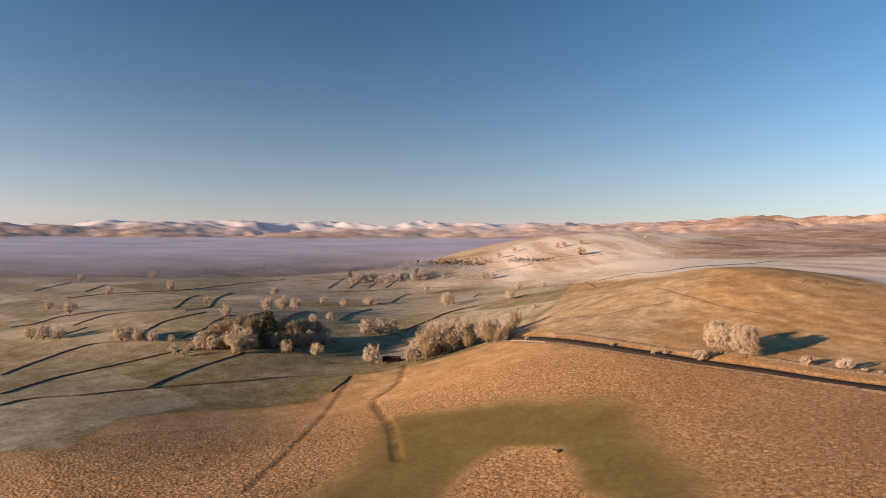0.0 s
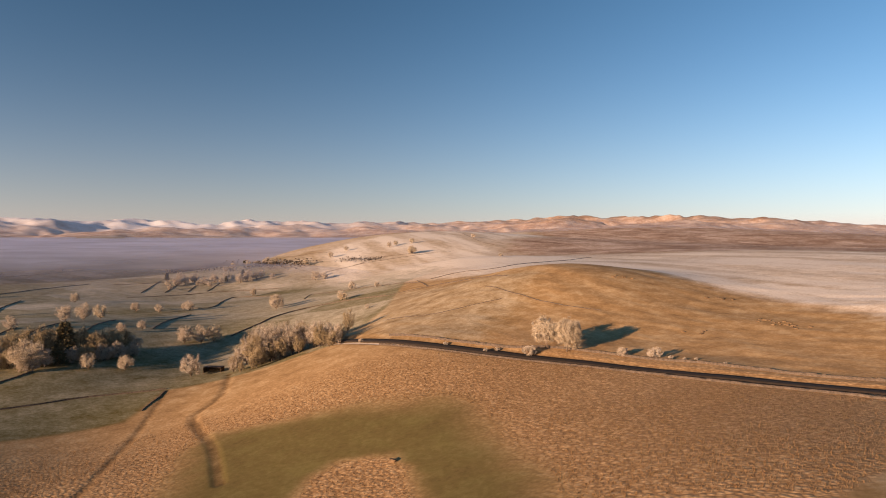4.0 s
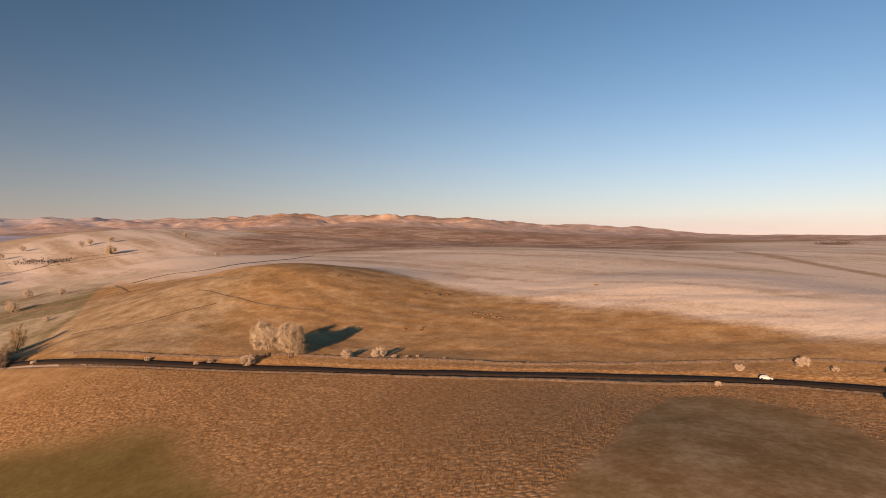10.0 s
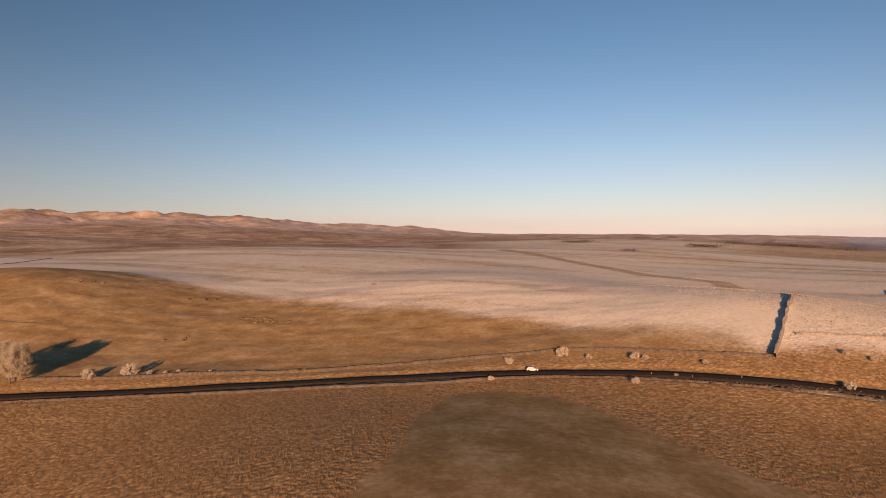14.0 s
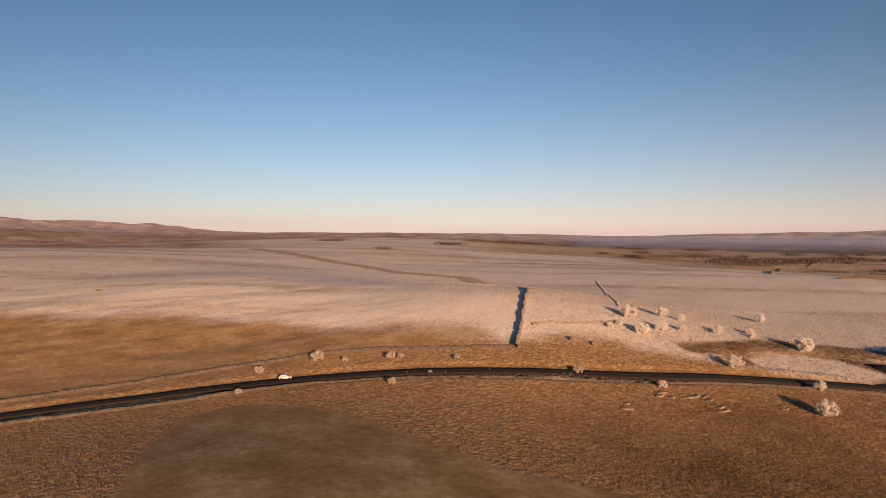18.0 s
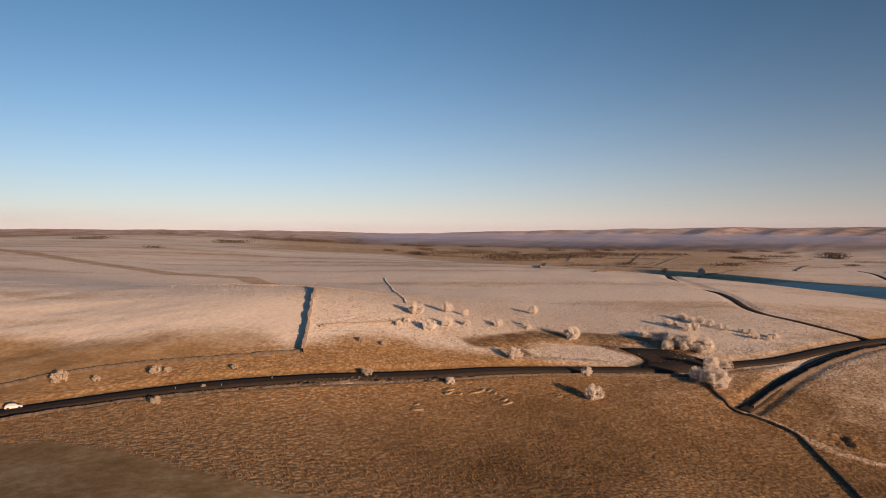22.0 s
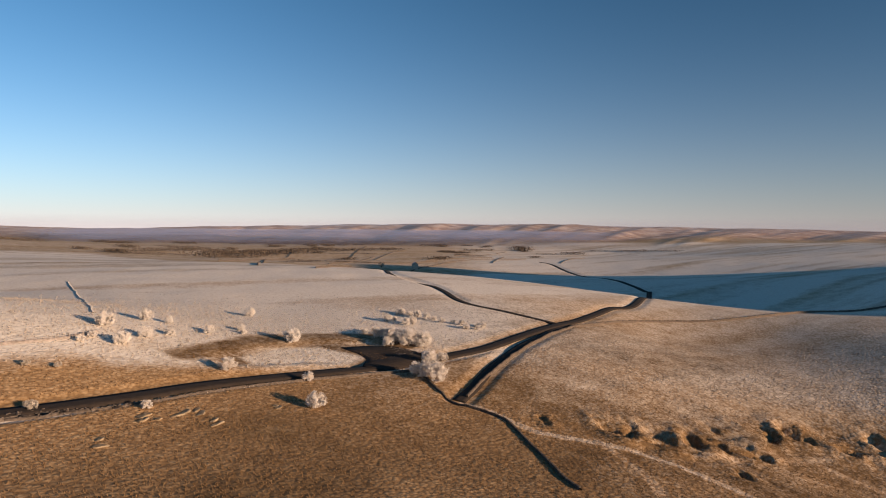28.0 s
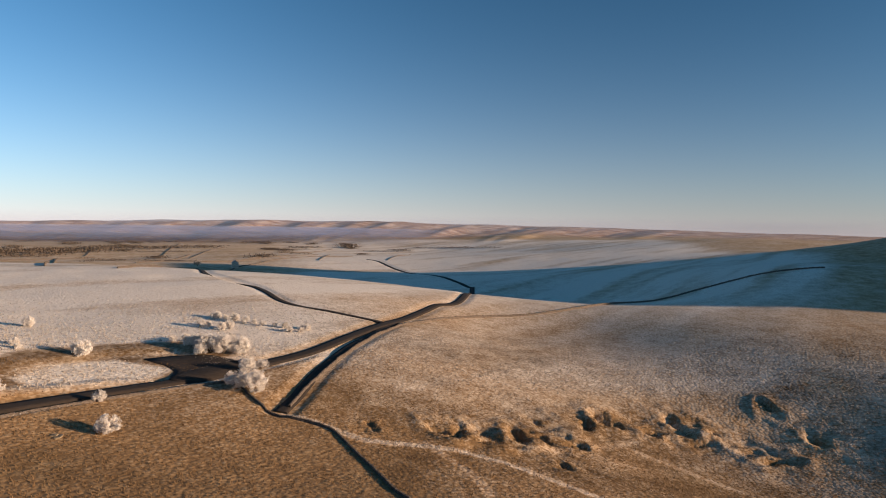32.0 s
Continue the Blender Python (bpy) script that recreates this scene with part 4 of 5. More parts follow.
for i, (x, y, h) in enumerate(thickened([(-303, 185, 13.7), (-300, 191, 17.8), (-303, 200, 20.2), (-293, 200, 20.4), (-293, 207, 19.3), (-286, 209, 17.7), (-286, 216, 16.5), (-279,
    218, 15.0), (-271, 220, 13.4), (-259, 217, 11.1), (-302, 181, 8.8), (-325, 220, 18.7), (-321, 231, 18.1), (-321, 208, 18.3), (-327, 228,
    18.9), (-307, 229, 16.1), (-316, 199, 15.7), (-287, 229, 14.0), (-271, 224, 11.5)], 3, 6, 32)):
    plant(f"birch{i % 3}", BIRCH(i % 3), 17, x, y, h * 1.02, "slender frosted birch in a dense roadside copse", "tree", "birches", 700 + i)
for i, (x, y, h) in enumerate(thickened([(-976, 517, 13.9), (-979, 535, 16.1), (-980, 552, 16.2), (-946, 550, 13.8), (-956, 573, 14.1), (-960, 599, 14.3), (-917, 594, 15.8), (-917,
    612, 17.9), (-916, 636, 14.1), (-1033, 659, 15.4), (-1043, 699, 13.5), (-1034, 727, 11.4), (-1017, 742, 11.3)], 3, 22, 33)):
    dark = i % 9 == 4
    if dark:
        plant("conifer0", None, 18, x, y, h * 1.1, "dark conifer in a distant wooded hamlet", "tree", "hamlet trees", 800 + i)
    else:
        plant(f"round{i % 3}", ROUND(i % 3), 11, x, y, h, "frosted tree in a distant wooded hamlet", "tree", "hamlet trees", 800 + i)


def wood(seed, ax, ay, bx, by, tall):
    """A far shelter belt: a low dark cloud of tree tops along a line."""
    rng = np.random.default_rng(seed)
    span = math.hypot(bx - ax, by - ay)
    tall = tall * 0.7
    n = int(min(1500, 200 + span * 2))
    u = rng.random(n)
    crest = tall * (0.55 + 0.45 * np.abs(np.sin(u * span / tall * 0.9 + seed)) * (0.6 + 0.4 * rng.random(n)))
    deep = tall * 1.6
    x, y = ax + (bx - ax) * u + rng.normal(0, deep, n), ay + (by - ay) * u + rng.normal(0, deep, n)
    base = height(x, y)
    z = base + crest * rng.random(n) ** 0.6
    p = np.stack([x, y, z], -1)
    way = rng.normal(0, 1, (n, 3)) * np.array([1, 1, 0.8])
    way /= np.linalg.norm(way, axis=1)[:, None]
    side = np.cross(way, rng.normal(0, 1, (n, 3)))
    side /= np.linalg.norm(side, axis=1)[:, None]
    s = tall * 0.22
    v = np.stack([p - way * s, p + side * s * 0.6, p + way * s, p - side * s * 0.6], 1).reshape(-1, 3)
    ob = mesh_object("distant_wood", v.tolist(), np.arange(n * 4).reshape(-1, 4).tolist(), FAR_TWIGS, None, True)
    return tagged(ob, "dark distant shelter belt of bare trees among fields", "wood", kind="stuff")


for i, (ax, ay, bx, by, tall) in enumerate([(405, 1420, 464, 1395, 7.7), (592, 1200, 661, 1211, 9.3), (750, 1347, 1907, 3000, 9.4), (810, 1278, 2165, 2705, 10.5), (293, 760, 305, 762,
    4.2), (898, 788, 1205, 821, 12.5), (1173, 891, 1344, 853, 10.3), (911, 910, 1075, 942, 6.7), (1364, 795, 1716, 766, 11.0), (848, 721, 1042,
    768, 7.7), (1148, 860, 1290, 802, 13.6), (1321, 869, 1426, 819, 10.9), (2146, 871, 2233, 809, 12.1), (2135, 529, 2160, 499, 15.3), (2088,
    360, 2110, 307, 9.2), (2203, 304, 2203, 119, 7.8), (2003, 667, 2091, 599, 9.1), (2258, 562, 2276, 525, 14.1), (1033, 960, 1104, 955, 7.2),
    (1042, 891, 1125, 878, 8.2), (1164, 897, 1279, 841, 7.5), (1359, 878, 1427, 836, 6.9), (1298, 762, 1370, 682, 5.2), (1748, 666, 1961, 599,
    6.5), (1999, 428, 2057, 293, 7.1), (2203, 196, 2122, 8, 7.7), (-1045, 712, -925, 737, 13.6), (-1718, 931, -1075, 664, 17.4), (-879, 790,
    -804, 804, 8.5),
    (399, 1398, 435, 1349, 6.1), (1299, 3257, 1431, 3357, 12.6), (1589, 3487, 1635, 3443, 13.5), (635, 1287, 639, 1227, 6.0), (765, 1363, 824, 1322, 7.7), (828, 1324, 1011, 1423, 10.5), (980, 1355, 978, 1230, 6.8), (1119, 1088, 1187, 1021, 5.5), (1029, 873, 1252, 877, 9.1), (1025, 699, 1026, 569, 5.1), (906, 925, 893, 794, 4.4), (1070, 1011, 1162, 956, 8.3), (1088, 928, 1205, 859, 9.1), (849, 577, 1026, 632, 3.9), (1076, 871, 1110, 844, 9.7)]):
    wood(500 + i, ax, ay, bx, by, tall)
far = random.Random(77)
for i in range(46):
    a, r = radians(far.uniform(40, 78)), far.uniform(1150, 2500)
    ax, ay, way, span = 8 + math.sin(a) * r, math.cos(a) * r, far.uniform(-0.5, 0.9), far.uniform(8, 90)
    if not 0 < float(within(np.array([ax]), np.array([ay]), [(560, -400), (1100, -400), (1250, 420), (780, 300)], 60)[0]):
        wood(700 + i, ax, ay, ax + math.cos(way) * span, ay + math.sin(way) * span, far.uniform(5, 10))
fx, fy = [(922, 453)][0]
plant("round0", None, 11, fx, fy, 11, "white frosted tree beside the far stone building", "tree", "", 990)


# ---- grass ----
def tufts(name, material, count, places, tall, seed, label):
    """Clumps of blades over the ground, four blades to a clump."""
    rng = np.random.default_rng(seed)
    x, y = places(rng, count)
    n = len(x)
    z = roadbed(x, y, height(x, y))
    size = tall * (0.5 + rng.random(n) ** 2 * 1.1)
    vs, blades = [], 4
    for b in range(blades):
        th = rng.random(n) * 2 * math.pi
        out = size * (0.35 + 0.5 * rng.random(n))
        wx, wy = -np.sin(th) * size * 0.34, np.cos(th) * size * 0.34
        bx, by = x + np.cos(th) * size * 0.12, y + np.sin(th) * size * 0.12
        vs.append(np.stack([np.stack([bx - wx, by - wy, z - 0.15], -1), np.stack([bx + wx, by + wy, z - 0.15], -1),
                            np.stack([x + np.cos(th) * out, y + np.sin(th) * out, z + size], -1)], 1))
    v = np.stack(vs, 1).reshape(-1, 3).astype(np.float32)
    me = bpy.data.meshes.new(name)
    m = n * blades
    me.vertices.add(m * 3)
    me.vertices.foreach_set("co", v.ravel())
    me.loops.add(m * 3)
    me.loops.foreach_set("vertex_index", np.arange(m * 3, dtype=np.int32))
    me.polygons.add(m)
    me.polygons.foreach_set("loop_start", np.arange(0, m * 3, 3, dtype=np.int32))
    me.update(calc_edges=True)
    me.materials.append(material)
    return tagged(new(name, me), label, "grass", kind="stuff")


def sector(rng, count, az0, az1, r0, r1):
    a = np.radians(az0 + (az1 - az0) * rng.random(count))
    r = np.sqrt(r0 ** 2 + (r1 ** 2 - r0 ** 2) * rng.random(count))
    return 8 - np.sin(a) * r, np.cos(a) * r


def rough_places(rng, count):
    x, y = sector(rng, count, -118, 92, 100, 270)
    a, b = cover(x, y)
    d = to_line(x, y, ROAD)
    patch = 0.35 + 1.6 * (fbm(x, y, 35, 91, 3) + 0.25)
    keep = (rng.random(count) < a[:, 2] * patch) & (a[:, 0] < 0.4 * rng.random(count) + 0.1) & (a[:, 1] < 0.25) & (d > 6) & (to_line(x, y, LANE) > 5)
    keep &= (y < 195 - 0.05 * x) & (a[:, 2] > 0.5)
    return x[keep], y[keep]


def rimed_places(rng, count):
    x, y = sector(rng, count, -118, 5, 130, 420)
    a, b = cover(x, y)
    d = np.minimum(np.minimum(to_line(x, y, ROAD), to_line(x, y, LANE)), to_line(x, y, SIDE_ROAD))
    patch = 0.3 + 1.8 * (fbm(x, y, 45, 95, 3) + 0.25)
    keep = (rng.random(count) < smooth(0.25, 0.6, a[:, 0]) * smooth(0.3, 0.6, a[:, 2]) * patch * smooth(105, 190, x) * smooth(425, 270, np.hypot(x, y))) & (d > 5)
    return x[keep], y[keep]


tufts("tussock_grass", STRAW, 400000, rough_places, 0.23, 5, "orange-brown dead tussock grass over the rough field")
tufts("rimed_grass", RIME, 300000, rimed_places, 0.34, 6, "pale frosted tussocks over the pasture")


# ---- rocks ----
OUTCROP = plain("weathered_outcrop", (0.10, 0.062, 0.033), (0.28, 0.19, 0.11), 0.8, 0.95, bump=0.2)


def rock(seed, sx, sy, sz, stone=LIMESTONE):
    rng = np.random.default_rng(seed)
    bm = bmesh.new()
    bmesh.ops.create_icosphere(bm, subdivisions=2, radius=1)
    ph = rng.random(6) * 6
    for v in bm.verts:
        c = v.co
        k = 1 + 0.22 * math.sin(3 * c.x + ph[0]) * math.sin(2.4 * c.y + ph[1]) + 0.15 * math.sin(5 * c.z + ph[2] + 2 * c.x)
        v.co = Vector((max(-0.8, min(0.8, c.x)) * sx, max(-0.75, min(0.75, c.y)) * sy, max(-0.5, min(0.6, c.z)) * sz)) * k
    me = bpy.data.meshes.new("boulder")
    bm.to_mesh(me)
    bm.free()
    me.materials.append(stone)
    return new("boulder", me)


for i, (x, y) in enumerate([(139, 142), (146, 138), (149, 130), (166, 126), (122, 138)]):
    rng = random.Random(40 + i)
    for k in range(4 if i < 2 else 2):
        ob = rock(40 + i * 5 + k, rng.uniform(1.0, 2.9), rng.uniform(0.6, 1.2), rng.uniform(0.3, 0.55))
        px, py = x + rng.uniform(-4, 4), y + rng.uniform(-2, 2)
        ob.matrix_basis = pose(px, py, ground_at(px, py) + 0.1, 0, 0, rng.uniform(-30, 30))
        tagged(ob, "weathered pale limestone slab lying in rough grass", "boulder", "limestone slabs")
for i, (x, y) in enumerate([(-64, 300), (-57, 298), (-51, 294), (-43, 289), (-83, 270), (-92, 344), (-148, 347)]):
    rng = random.Random(140 + i)
    for k in range(5):
        ob = rock(140 + i * 5 + k, rng.uniform(0.6, 1.9), rng.uniform(0.5, 1.0), rng.uniform(0.4, 0.8), OUTCROP)
        px, py = x + rng.uniform(-7, 7), y + rng.uniform(-4, 4)
        ob.matrix_basis = pose(px, py, ground_at(px, py) + 0.05, 0, 0, rng.uniform(0, 180))
        tagged(ob, "brown limestone outcrop on the grassy hillside", "boulder", "hillside outcrops")
for i, (x, y) in enumerate([(-5, 362)] + [(-110, 104)]):
    ob = rock(240 + i, 1.5, 1.0, 0.9, OUTCROP)
    ob.matrix_basis = pose(x, y, ground_at(x, y) + 0.2, 0, 0, 20)
    tagged(ob, "lone grey boulder lying in the grass", "boulder", "lone boulders")


# ---- the cars ----
PAINT_WHITE = plain("white_car_paint", (0.52, 0.52, 0.52), (0.62, 0.62, 0.62), 0.5, 0.3)
PAINT_SILVER = plain("silver_car_paint", (0.36, 0.38, 0.40), (0.46, 0.48, 0.50), 0.5, 0.3, 0.5)
GLASS_DARK = plain("car_glass", (0.01, 0.012, 0.015), (0.03, 0.035, 0.04), 2.0, 0.08)
RUBBER = plain("tyre_rubber", (0.012, 0.012, 0.012), (0.03, 0.03, 0.03), 5.0, 0.85)
ALLOY = plain("wheel_alloy", (0.4, 0.4, 0.42), (0.6, 0.6, 0.62), 4.0, 0.35, 0.9)
LENS = plain("lamp_glass", (0.6, 0.6, 0.62), (0.8, 0.8, 0.82), 4.0, 0.15)
RED_LENS = plain("tail_lamp_glass", (0.25, 0.01, 0.01), (0.4, 0.02, 0.02), 4.0, 0.2)
BOARDS = plain("weathered_boards", (0.05, 0.032, 0.02), (0.16, 0.105, 0.065), 1.5, 0.9, bump=0.02)
TIN = plain("rusted_roof_sheet", (0.10, 0.05, 0.03), (0.26, 0.17, 0.12), 0.8, 0.7, bump=0.02)
RENDERED = plain("pale_frosted_masonry", (0.30, 0.25, 0.20), (0.55, 0.47, 0.39), 0.5, 0.9, bump=0.1)
SLATE = plain("frosted_slates", (0.20, 0.19, 0.19), (0.52, 0.48, 0.45), 0.5, 0.8, bump=0.05)
POST_WHITE = plain("marker_post_paint", (0.55, 0.55, 0.53), (0.75, 0.75, 0.72), 4.0, 0.6)


def loft(sections):
    """A closed shell through cross-sections of equal length."""
    verts = [p for s in sections for p in s]
    m = len(sections[0])
    faces = [(i * m + j, i * m + (j + 1) % m, (i + 1) * m + (j + 1) % m, (i + 1) * m + j) for i in range(len(sections) - 1) for j in range(m)]
    faces += [tuple(range(m))[::-1], tuple((len(sections) - 1) * m + j for j in range(m))]
    return verts, faces


def car(paint):
    root = new("car")
    def slab(x, low, high, half, tuck):
        return [(x, -half * 0.94, low), (x, half * 0.94, low), (x, half, (low + high) / 2), (x, half - tuck, high), (x, -half + tuck, high), (x, -half, (low + high) / 2)]
    hull = [slab(-2.1, 0.42, 0.78, 0.74, 0.08), slab(-1.95, 0.3, 0.92, 0.84, 0.1), slab(-1.0, 0.26, 0.98, 0.88, 0.1), slab(0.4, 0.26, 0.97, 0.88, 0.1),
            slab(1.2, 0.26, 0.9, 0.87, 0.12), slab(1.9, 0.3, 0.76, 0.8, 0.14), slab(2.08, 0.4, 0.62, 0.7, 0.14)]
    bevelled("body", *loft(hull), paint, root, 0.04)
    cabin = [slab(-1.85, 0.9, 1.12, 0.74, 0.1), slab(-1.35, 0.9, 1.44, 0.76, 0.16), slab(-0.2, 0.92, 1.5, 0.77, 0.18), slab(0.45, 0.92, 1.4, 0.76, 0.18), slab(1.1, 0.88, 0.95, 0.74, 0.1)]
    bevelled("cabin", *loft(cabin), paint, root, 0.04)
    for side in (-1, 1):
        for a, b in ((-1.3, -0.35), (-0.27, 0.5)):
            v = [(x, side * (0.785 - 0.14 * (z - 1.0) / 0.4), z) for x, z in ((a, 1.02), (b, 1.02), (b - 0.12, 1.36), (a + 0.1, 1.36))]
            v += [(x, y - side * 0.06, z) for x, y, z in v]
            part("side_window", v, [(0, 1, 2, 3), (7, 6, 5, 4), (0, 4, 5, 1), (1, 5, 6, 2), (2, 6, 7, 3), (3, 7, 4, 0)], GLASS_DARK, root, "dark car window", True)
    for name, xs in (("windscreen", (1.02, 0.5)), ("rear_window", (-1.84, -1.42))):
        s = 0.05 if xs[0] > 0 else -0.05
        v = [(xs[0] + s, -0.6, 1.0), (xs[0] + s, 0.6, 1.0), (xs[1] + s, 0.54, 1.38), (xs[1] + s, -0.54, 1.38)]
        v += [(x - 2 * s, y, z - 0.03) for x, y, z in v]
        part(name, v, [(0, 1, 2, 3), (7, 6, 5, 4), (0, 4, 5, 1), (1, 5, 6, 2), (2, 6, 7, 3), (3, 7, 4, 0)], GLASS_DARK, root, "dark car window", True)
    for wx in (-1.3, 1.3):
        for side in (-1, 1):
            y = side * 0.78
            ring = [(np.array([wx, y - 0.1, 0.32]), np.array([wx, y + 0.1, 0.32]), 0.32, 0.32)]
            wheel = part("wheel", *tubes(ring, 18), RUBBER, root)
            part("rim", *tubes([(np.array([wx, y - 0.115, 0.32]), np.array([wx, y + 0.115, 0.32]), 0.2, 0.2)], 14), ALLOY, wheel)
            for yy in (y - 0.1, y + 0.1):
                disc = [(wx + 0.32 * math.cos(k * math.pi / 9), yy, 0.32 + 0.32 * math.sin(k * math.pi / 9)) for k in range(18)]
                part("tyre_wall", disc, [tuple(range(18))], RUBBER, wheel, flat=True)
    for side in (-1, 1):
        bevelled("headlight", *box(1.93, 2.06, side * 0.62 - 0.14, side * 0.62 + 0.14, 0.58, 0.7), LENS, root, 0.02, "clear headlight")
        bevelled("tail_light", *box(-2.12, -2.0, side * 0.66 - 0.1, side * 0.66 + 0.1, 0.66, 0.86), RED_LENS, root, 0.02, "red tail light")
        bevelled("mirror", *box(0.62, 0.76, side * 0.95 - 0.08, side * 0.95 + 0.08, 0.98, 1.1), paint, root, 0.02)
    return root


def on_road(x, y):
    line = np.array(ROAD_LINE)
    i = int(np.argmin(np.hypot(line[:, 0] - x, line[:, 1] - y)))
    i = min(max(i, 1), len(line) - 2)
    d = line[i + 1] - line[i - 1]
    d /= np.linalg.norm(d)
    return line[i], math.degrees(math.atan2(d[1], d[0])), d


c, turn, d = on_road(46, 193)
px, py = c[0] + d[1] * -1.3, c[1] + d[0] * 1.3
white = car(PAINT_WHITE)
white.matrix_basis = pose(px, py, float(height(np.array([px]), np.array([py]))[0]) - 0.2, 0, 0, turn) @ Matrix.Scale(0.86, 4)
tagged(white, "white estate car driving along the dark moorland road", "car")
cx, cy = [(249, 116)][0]
silver = car(PAINT_SILVER)
silver.matrix_basis = pose(cx, cy, float(height(np.array([cx]), np.array([cy]))[0]) + 0.14, 0, 0, -28)
tagged(silver, "silver car parked in the lay-by beside frosted thorns", "car")

for x, y in [(101, 175), (78, 183), (88, 178)]:
    post = new("marker_post")
    part("post", *tubes([(np.array([0, 0, -0.2]), np.array([0, 0, 0.95]), 0.07, 0.06)], 8), POST_WHITE, post)
    part("band", *tubes([(np.array([0, 0, 0.7]), np.array([0, 0, 0.82]), 0.075, 0.075)], 8), RED_LENS, post, "red reflector band")
    post.matrix_basis = pose(x, y, ground_at(x, y))
    tagged(post, "short white marker post beside the road", "marker post", "marker posts")


# ---- the field barn ----
def barn():
    root = new("field_barn")
    L, W, H = 10.0, 5.5, 3.0
    part("back_wall", *box(-L / 2, L / 2, W / 2 - 0.15, W / 2, -0.4, H), BOARDS, root, flat=True)
    for s in (-1, 1):
        part("end_wall", *box(s * L / 2 - 0.08, s * L / 2 + 0.08, -W / 2, W / 2 - 0.15, -0.4, H - 0.1), BOARDS, root, flat=True)
    for k in range(5):
        x = -L / 2 + 0.2 + k * (L - 0.4) / 4
        part("post", *box(x - 0.1, x + 0.1, -W / 2 + 0.02, -W / 2 + 0.22, -0.4, H + 0.05), BOARDS, root, flat=True)
    for k in range(8):
        x0 = -L / 2 - 0.3 + k * (L + 0.6) / 8
        x1 = x0 + (L + 0.6) / 8 - 0.02
        v = [(x, y, z + t) for t in (0, 0.08) for x, y, z in ((x0, -W / 2 - 0.5, H + 0.35), (x1, -W / 2 - 0.5, H + 0.35), (x1, W / 2 + 0.3, H), (x0, W / 2 + 0.3, H))]
        part("roof_sheet", v, [(3, 2, 1, 0), (4, 5, 6, 7), (0, 1, 5, 4), (1, 2, 6, 5), (2, 3, 7, 6), (3, 0, 4, 7)], TIN, root, flat=True)
    part("hay_rack", *join([box(-3, 3, 0.6, 1.4, 0.2, 1.3)]), STRAW, root, flat=True)
    return root


b0, b1 = [(-329, 180), (-316, 184)]
shed = barn()
bx, by = (b0[0] + b1[0]) / 2, (b0[1] + b1[1]) / 2
shed.matrix_basis = pose(bx, by, ground_at(bx, by) + 0.1, 0, 0, 35)
tagged(shed, "dark open-fronted timber field barn beside frosted trees", "barn")


# ---- the far stone building ----
def stone_house(L, W, H, ridge):
    root = new("stone_building")
    t = 0.6
    part("front_wall", *box(-L / 2, L / 2, -W / 2, -W / 2 + t, -1.0, H), RENDERED, root, flat=True)
    part("back_wall", *box(-L / 2, L / 2, W / 2 - t, W / 2, -1.0, H), RENDERED, root, flat=True)
    for s in (-1, 1):
        x0, x1 = (s * L / 2 - t, s * L / 2) if s > 0 else (s * L / 2, s * L / 2 + t)
        v = [(x, y, z) for x in (x0, x1) for y, z in ((-W / 2 + t, -1.0), (W / 2 - t, -1.0), (W / 2 - t, H), (0, H + ridge - 0.3), (-W / 2 + t, H))]
        f = [(0, 1, 2, 3, 4), (9, 8, 7, 6, 5)] + [(i, (i + 1) % 5 + 0, (i + 1) % 5 + 5, i + 5) for i in range(5)]
        part("gable_wall", v, f, RENDERED, root, flat=True)
    for s in (-1, 1):
        v = [(x, y, z + k) for k in (0, 0.25) for x, y, z in ((-L / 2 - 0.3, s * (W / 2 + 0.4), H - 0.25), (L / 2 + 0.3, s * (W / 2 + 0.4), H - 0.25), (L / 2 + 0.3, 0, H + ridge), (-L / 2 - 0.3, 0, H + ridge))]
        part("roof", v, [(3, 2, 1, 0), (4, 5, 6, 7), (0, 1, 5, 4), (1, 2, 6, 5), (2, 3, 7, 6), (3, 0, 4, 7)], SLATE, root, flat=True)
    for x in (-L / 4, L / 4):
        w = part("window", *box(x - 0.7, x + 0.7, -W / 2 - 0.03, -W / 2 + 0.1, 2.0, 3.6), GLASS_DARK, root, "dark window", True)
        part("sill", *box(x - 0.9, x + 0.9, -W / 2 - 0.2, -W / 2 + 0.05, 1.8, 1.99), RENDERED, w, flat=True)
    part("door", *box(-0.6, 0.6, -W / 2 - 0.03, -W / 2 + 0.1, -0.2, 2.1), BOARDS, root, flat=True)
    return root


hx, hy = [(938, 404)][0]
house = stone_house(16, 9, 8, 3.5)
house.matrix_basis = pose(hx, hy, ground_at(hx, hy), 0, 0, 25)
tagged(house, "pale square stone building with a frosted roof among fields", "building")


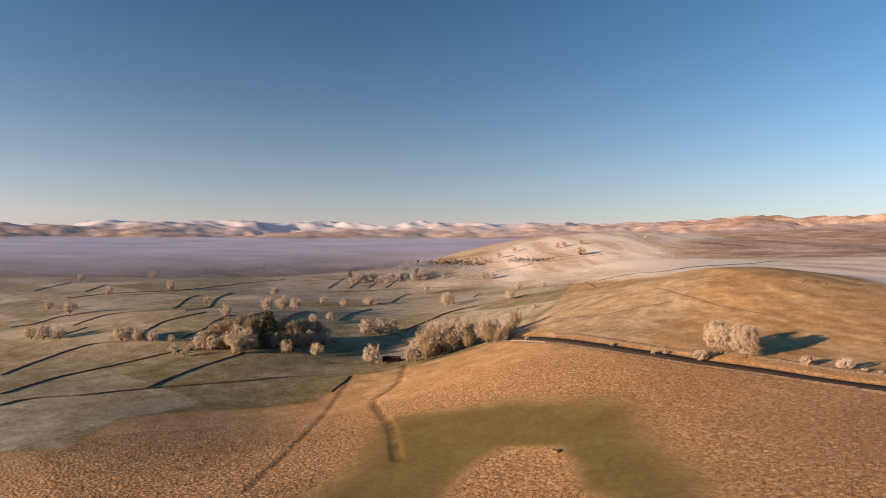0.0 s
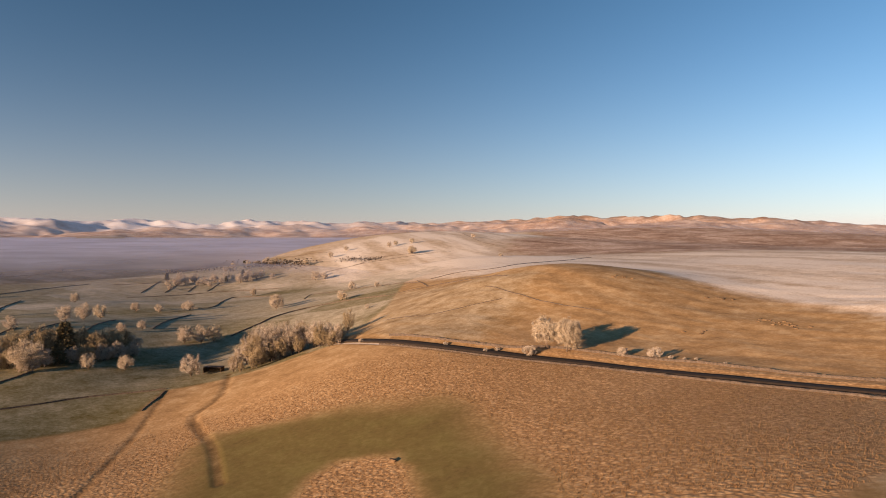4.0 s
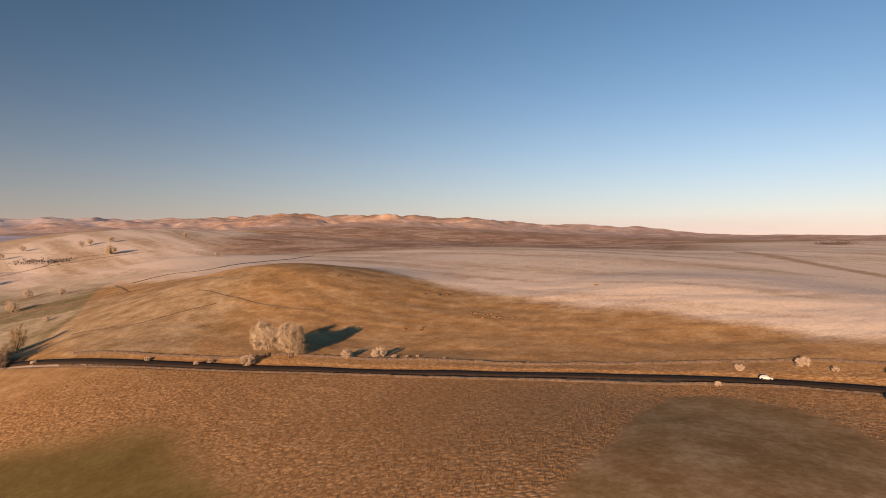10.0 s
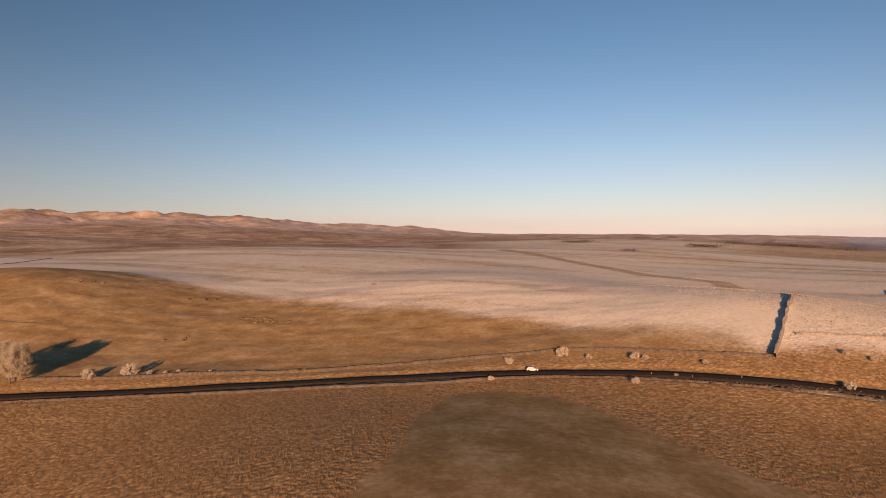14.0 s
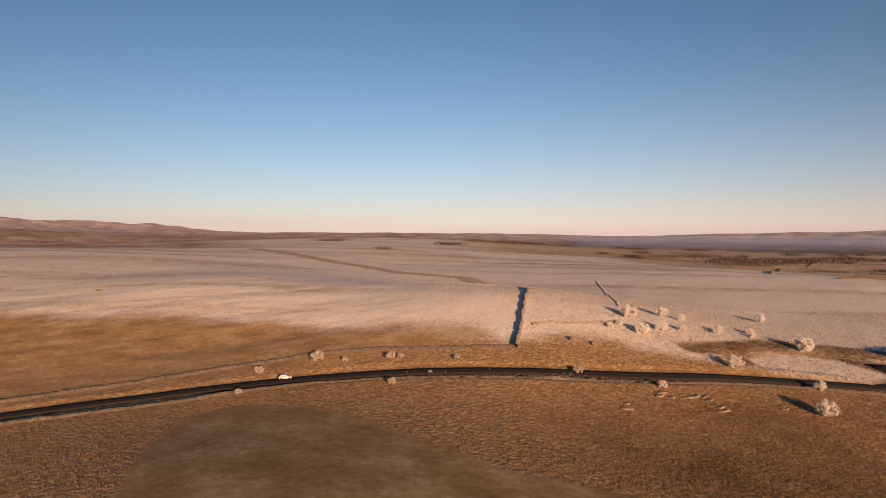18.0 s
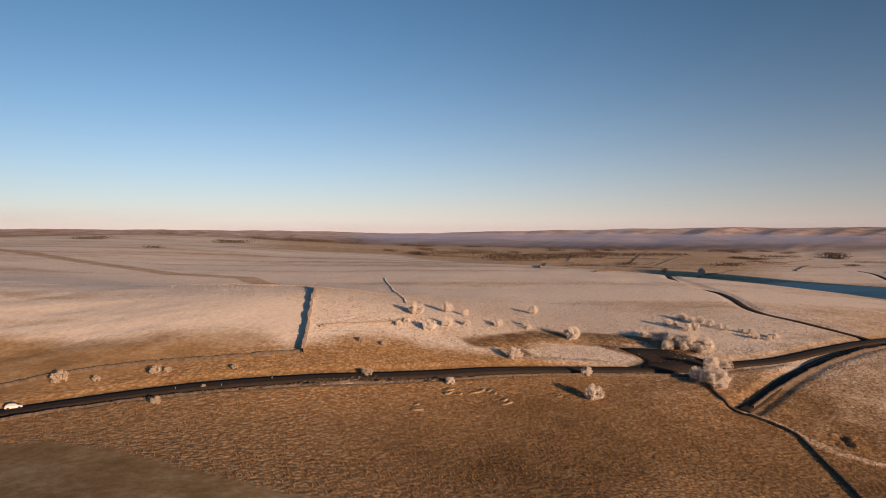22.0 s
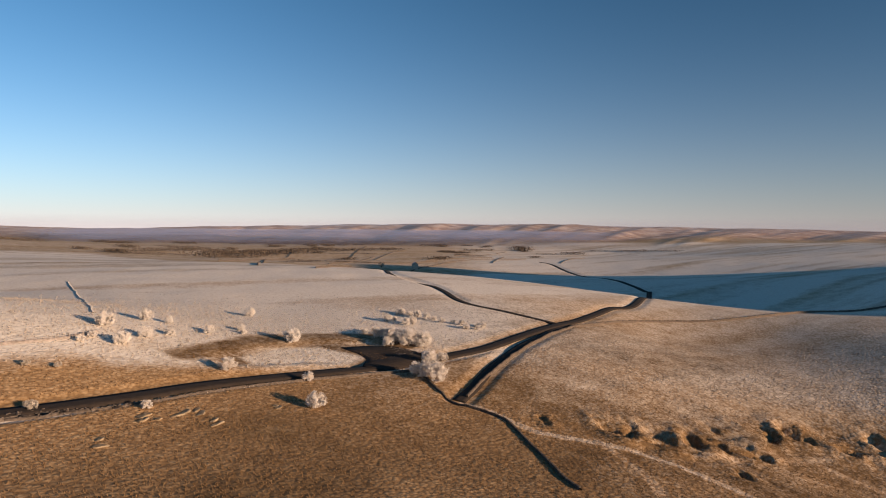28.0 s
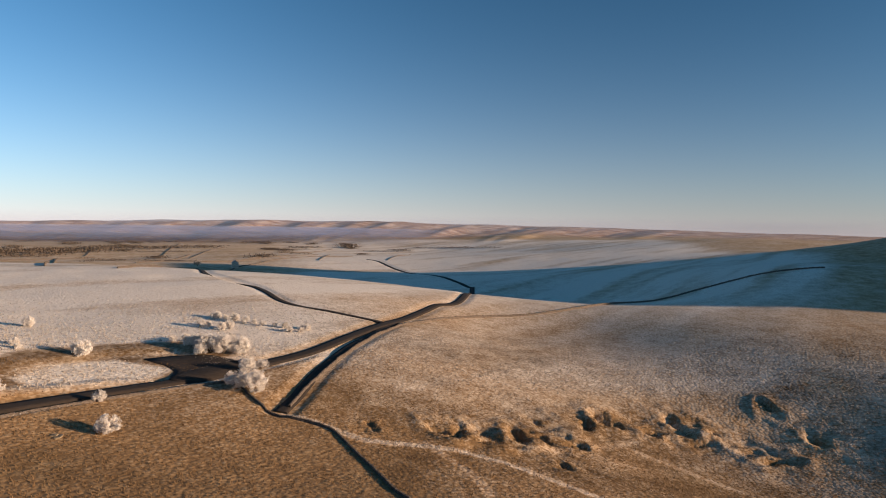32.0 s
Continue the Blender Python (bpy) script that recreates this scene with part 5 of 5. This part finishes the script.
# ---- slanted sheets that imitate valley mist and distance haze ----
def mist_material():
    m = bpy.data.materials.new("mist_haze_sheet")
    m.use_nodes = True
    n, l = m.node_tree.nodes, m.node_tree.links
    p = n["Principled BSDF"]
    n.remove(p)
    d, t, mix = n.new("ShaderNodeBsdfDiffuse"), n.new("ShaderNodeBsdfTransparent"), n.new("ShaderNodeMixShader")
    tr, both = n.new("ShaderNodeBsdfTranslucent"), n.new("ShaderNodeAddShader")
    # bluish tint stands for the skylight on the fog
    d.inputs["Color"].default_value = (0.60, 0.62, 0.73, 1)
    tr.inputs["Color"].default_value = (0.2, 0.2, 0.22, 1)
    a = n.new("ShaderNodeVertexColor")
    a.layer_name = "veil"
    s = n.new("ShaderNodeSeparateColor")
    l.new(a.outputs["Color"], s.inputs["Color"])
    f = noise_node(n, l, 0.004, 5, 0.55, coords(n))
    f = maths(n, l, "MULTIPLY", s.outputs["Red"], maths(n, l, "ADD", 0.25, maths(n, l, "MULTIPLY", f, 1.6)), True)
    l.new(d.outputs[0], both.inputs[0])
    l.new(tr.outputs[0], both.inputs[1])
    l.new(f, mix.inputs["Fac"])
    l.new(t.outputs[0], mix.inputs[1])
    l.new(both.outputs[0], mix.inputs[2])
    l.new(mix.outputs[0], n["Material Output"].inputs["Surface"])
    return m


MIST = mist_material()


# one translucent sheet that rises with distance, in place of a fog volume
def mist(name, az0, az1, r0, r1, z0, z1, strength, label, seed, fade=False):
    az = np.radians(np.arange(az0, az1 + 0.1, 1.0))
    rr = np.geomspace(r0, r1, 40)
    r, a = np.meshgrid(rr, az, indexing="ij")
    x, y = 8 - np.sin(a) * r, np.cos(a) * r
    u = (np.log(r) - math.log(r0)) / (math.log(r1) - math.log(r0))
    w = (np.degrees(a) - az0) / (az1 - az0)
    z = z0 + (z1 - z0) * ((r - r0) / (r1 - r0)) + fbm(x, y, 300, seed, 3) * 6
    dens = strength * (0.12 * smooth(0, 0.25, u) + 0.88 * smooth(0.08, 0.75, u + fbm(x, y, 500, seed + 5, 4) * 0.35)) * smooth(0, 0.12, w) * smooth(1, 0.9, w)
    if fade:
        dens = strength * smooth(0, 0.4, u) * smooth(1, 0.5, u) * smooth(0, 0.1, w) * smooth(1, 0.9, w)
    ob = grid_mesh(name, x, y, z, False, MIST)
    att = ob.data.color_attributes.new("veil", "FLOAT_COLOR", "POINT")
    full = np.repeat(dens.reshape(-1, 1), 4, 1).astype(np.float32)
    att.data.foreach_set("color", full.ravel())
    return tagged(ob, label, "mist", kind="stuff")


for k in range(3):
    mist("mist_haze_sheet", 41 - k, 128, 740 + 260 * k, 3050 + 60 * k, -12 + 4 * k, 47 + 2 * k, 0.52, "slanted translucent sheet standing for the pale lilac fog bank in the valley", 110 + k)
    mist("mist_haze_sheet", -88 + 4 * k, -36, 1900 + 200 * k, 3500, -12 + 3 * k, 28 + 4 * k, 0.4, "slanted translucent sheet standing for thin pale mist over the far lowland", 130 + k)
mist("mist_haze_sheet", -4, 30, 2500, 3300, 20, 42, 0.3, "slanted translucent sheet standing for thin pale mist over the far lowland", 150)
# steeper sheets added in front of the hills imitate aerial haze
mist("mist_haze_sheet", -124, -20, 2750, 3300, -5, 110, 0.2, "slanted translucent sheet imitating blue haze before the far hills", 160, True)
mist("mist_haze_sheet", -30, 110, 2750, 3300, 10, 170, 0.17, "slanted translucent sheet imitating blue haze before the far hills", 170, True)
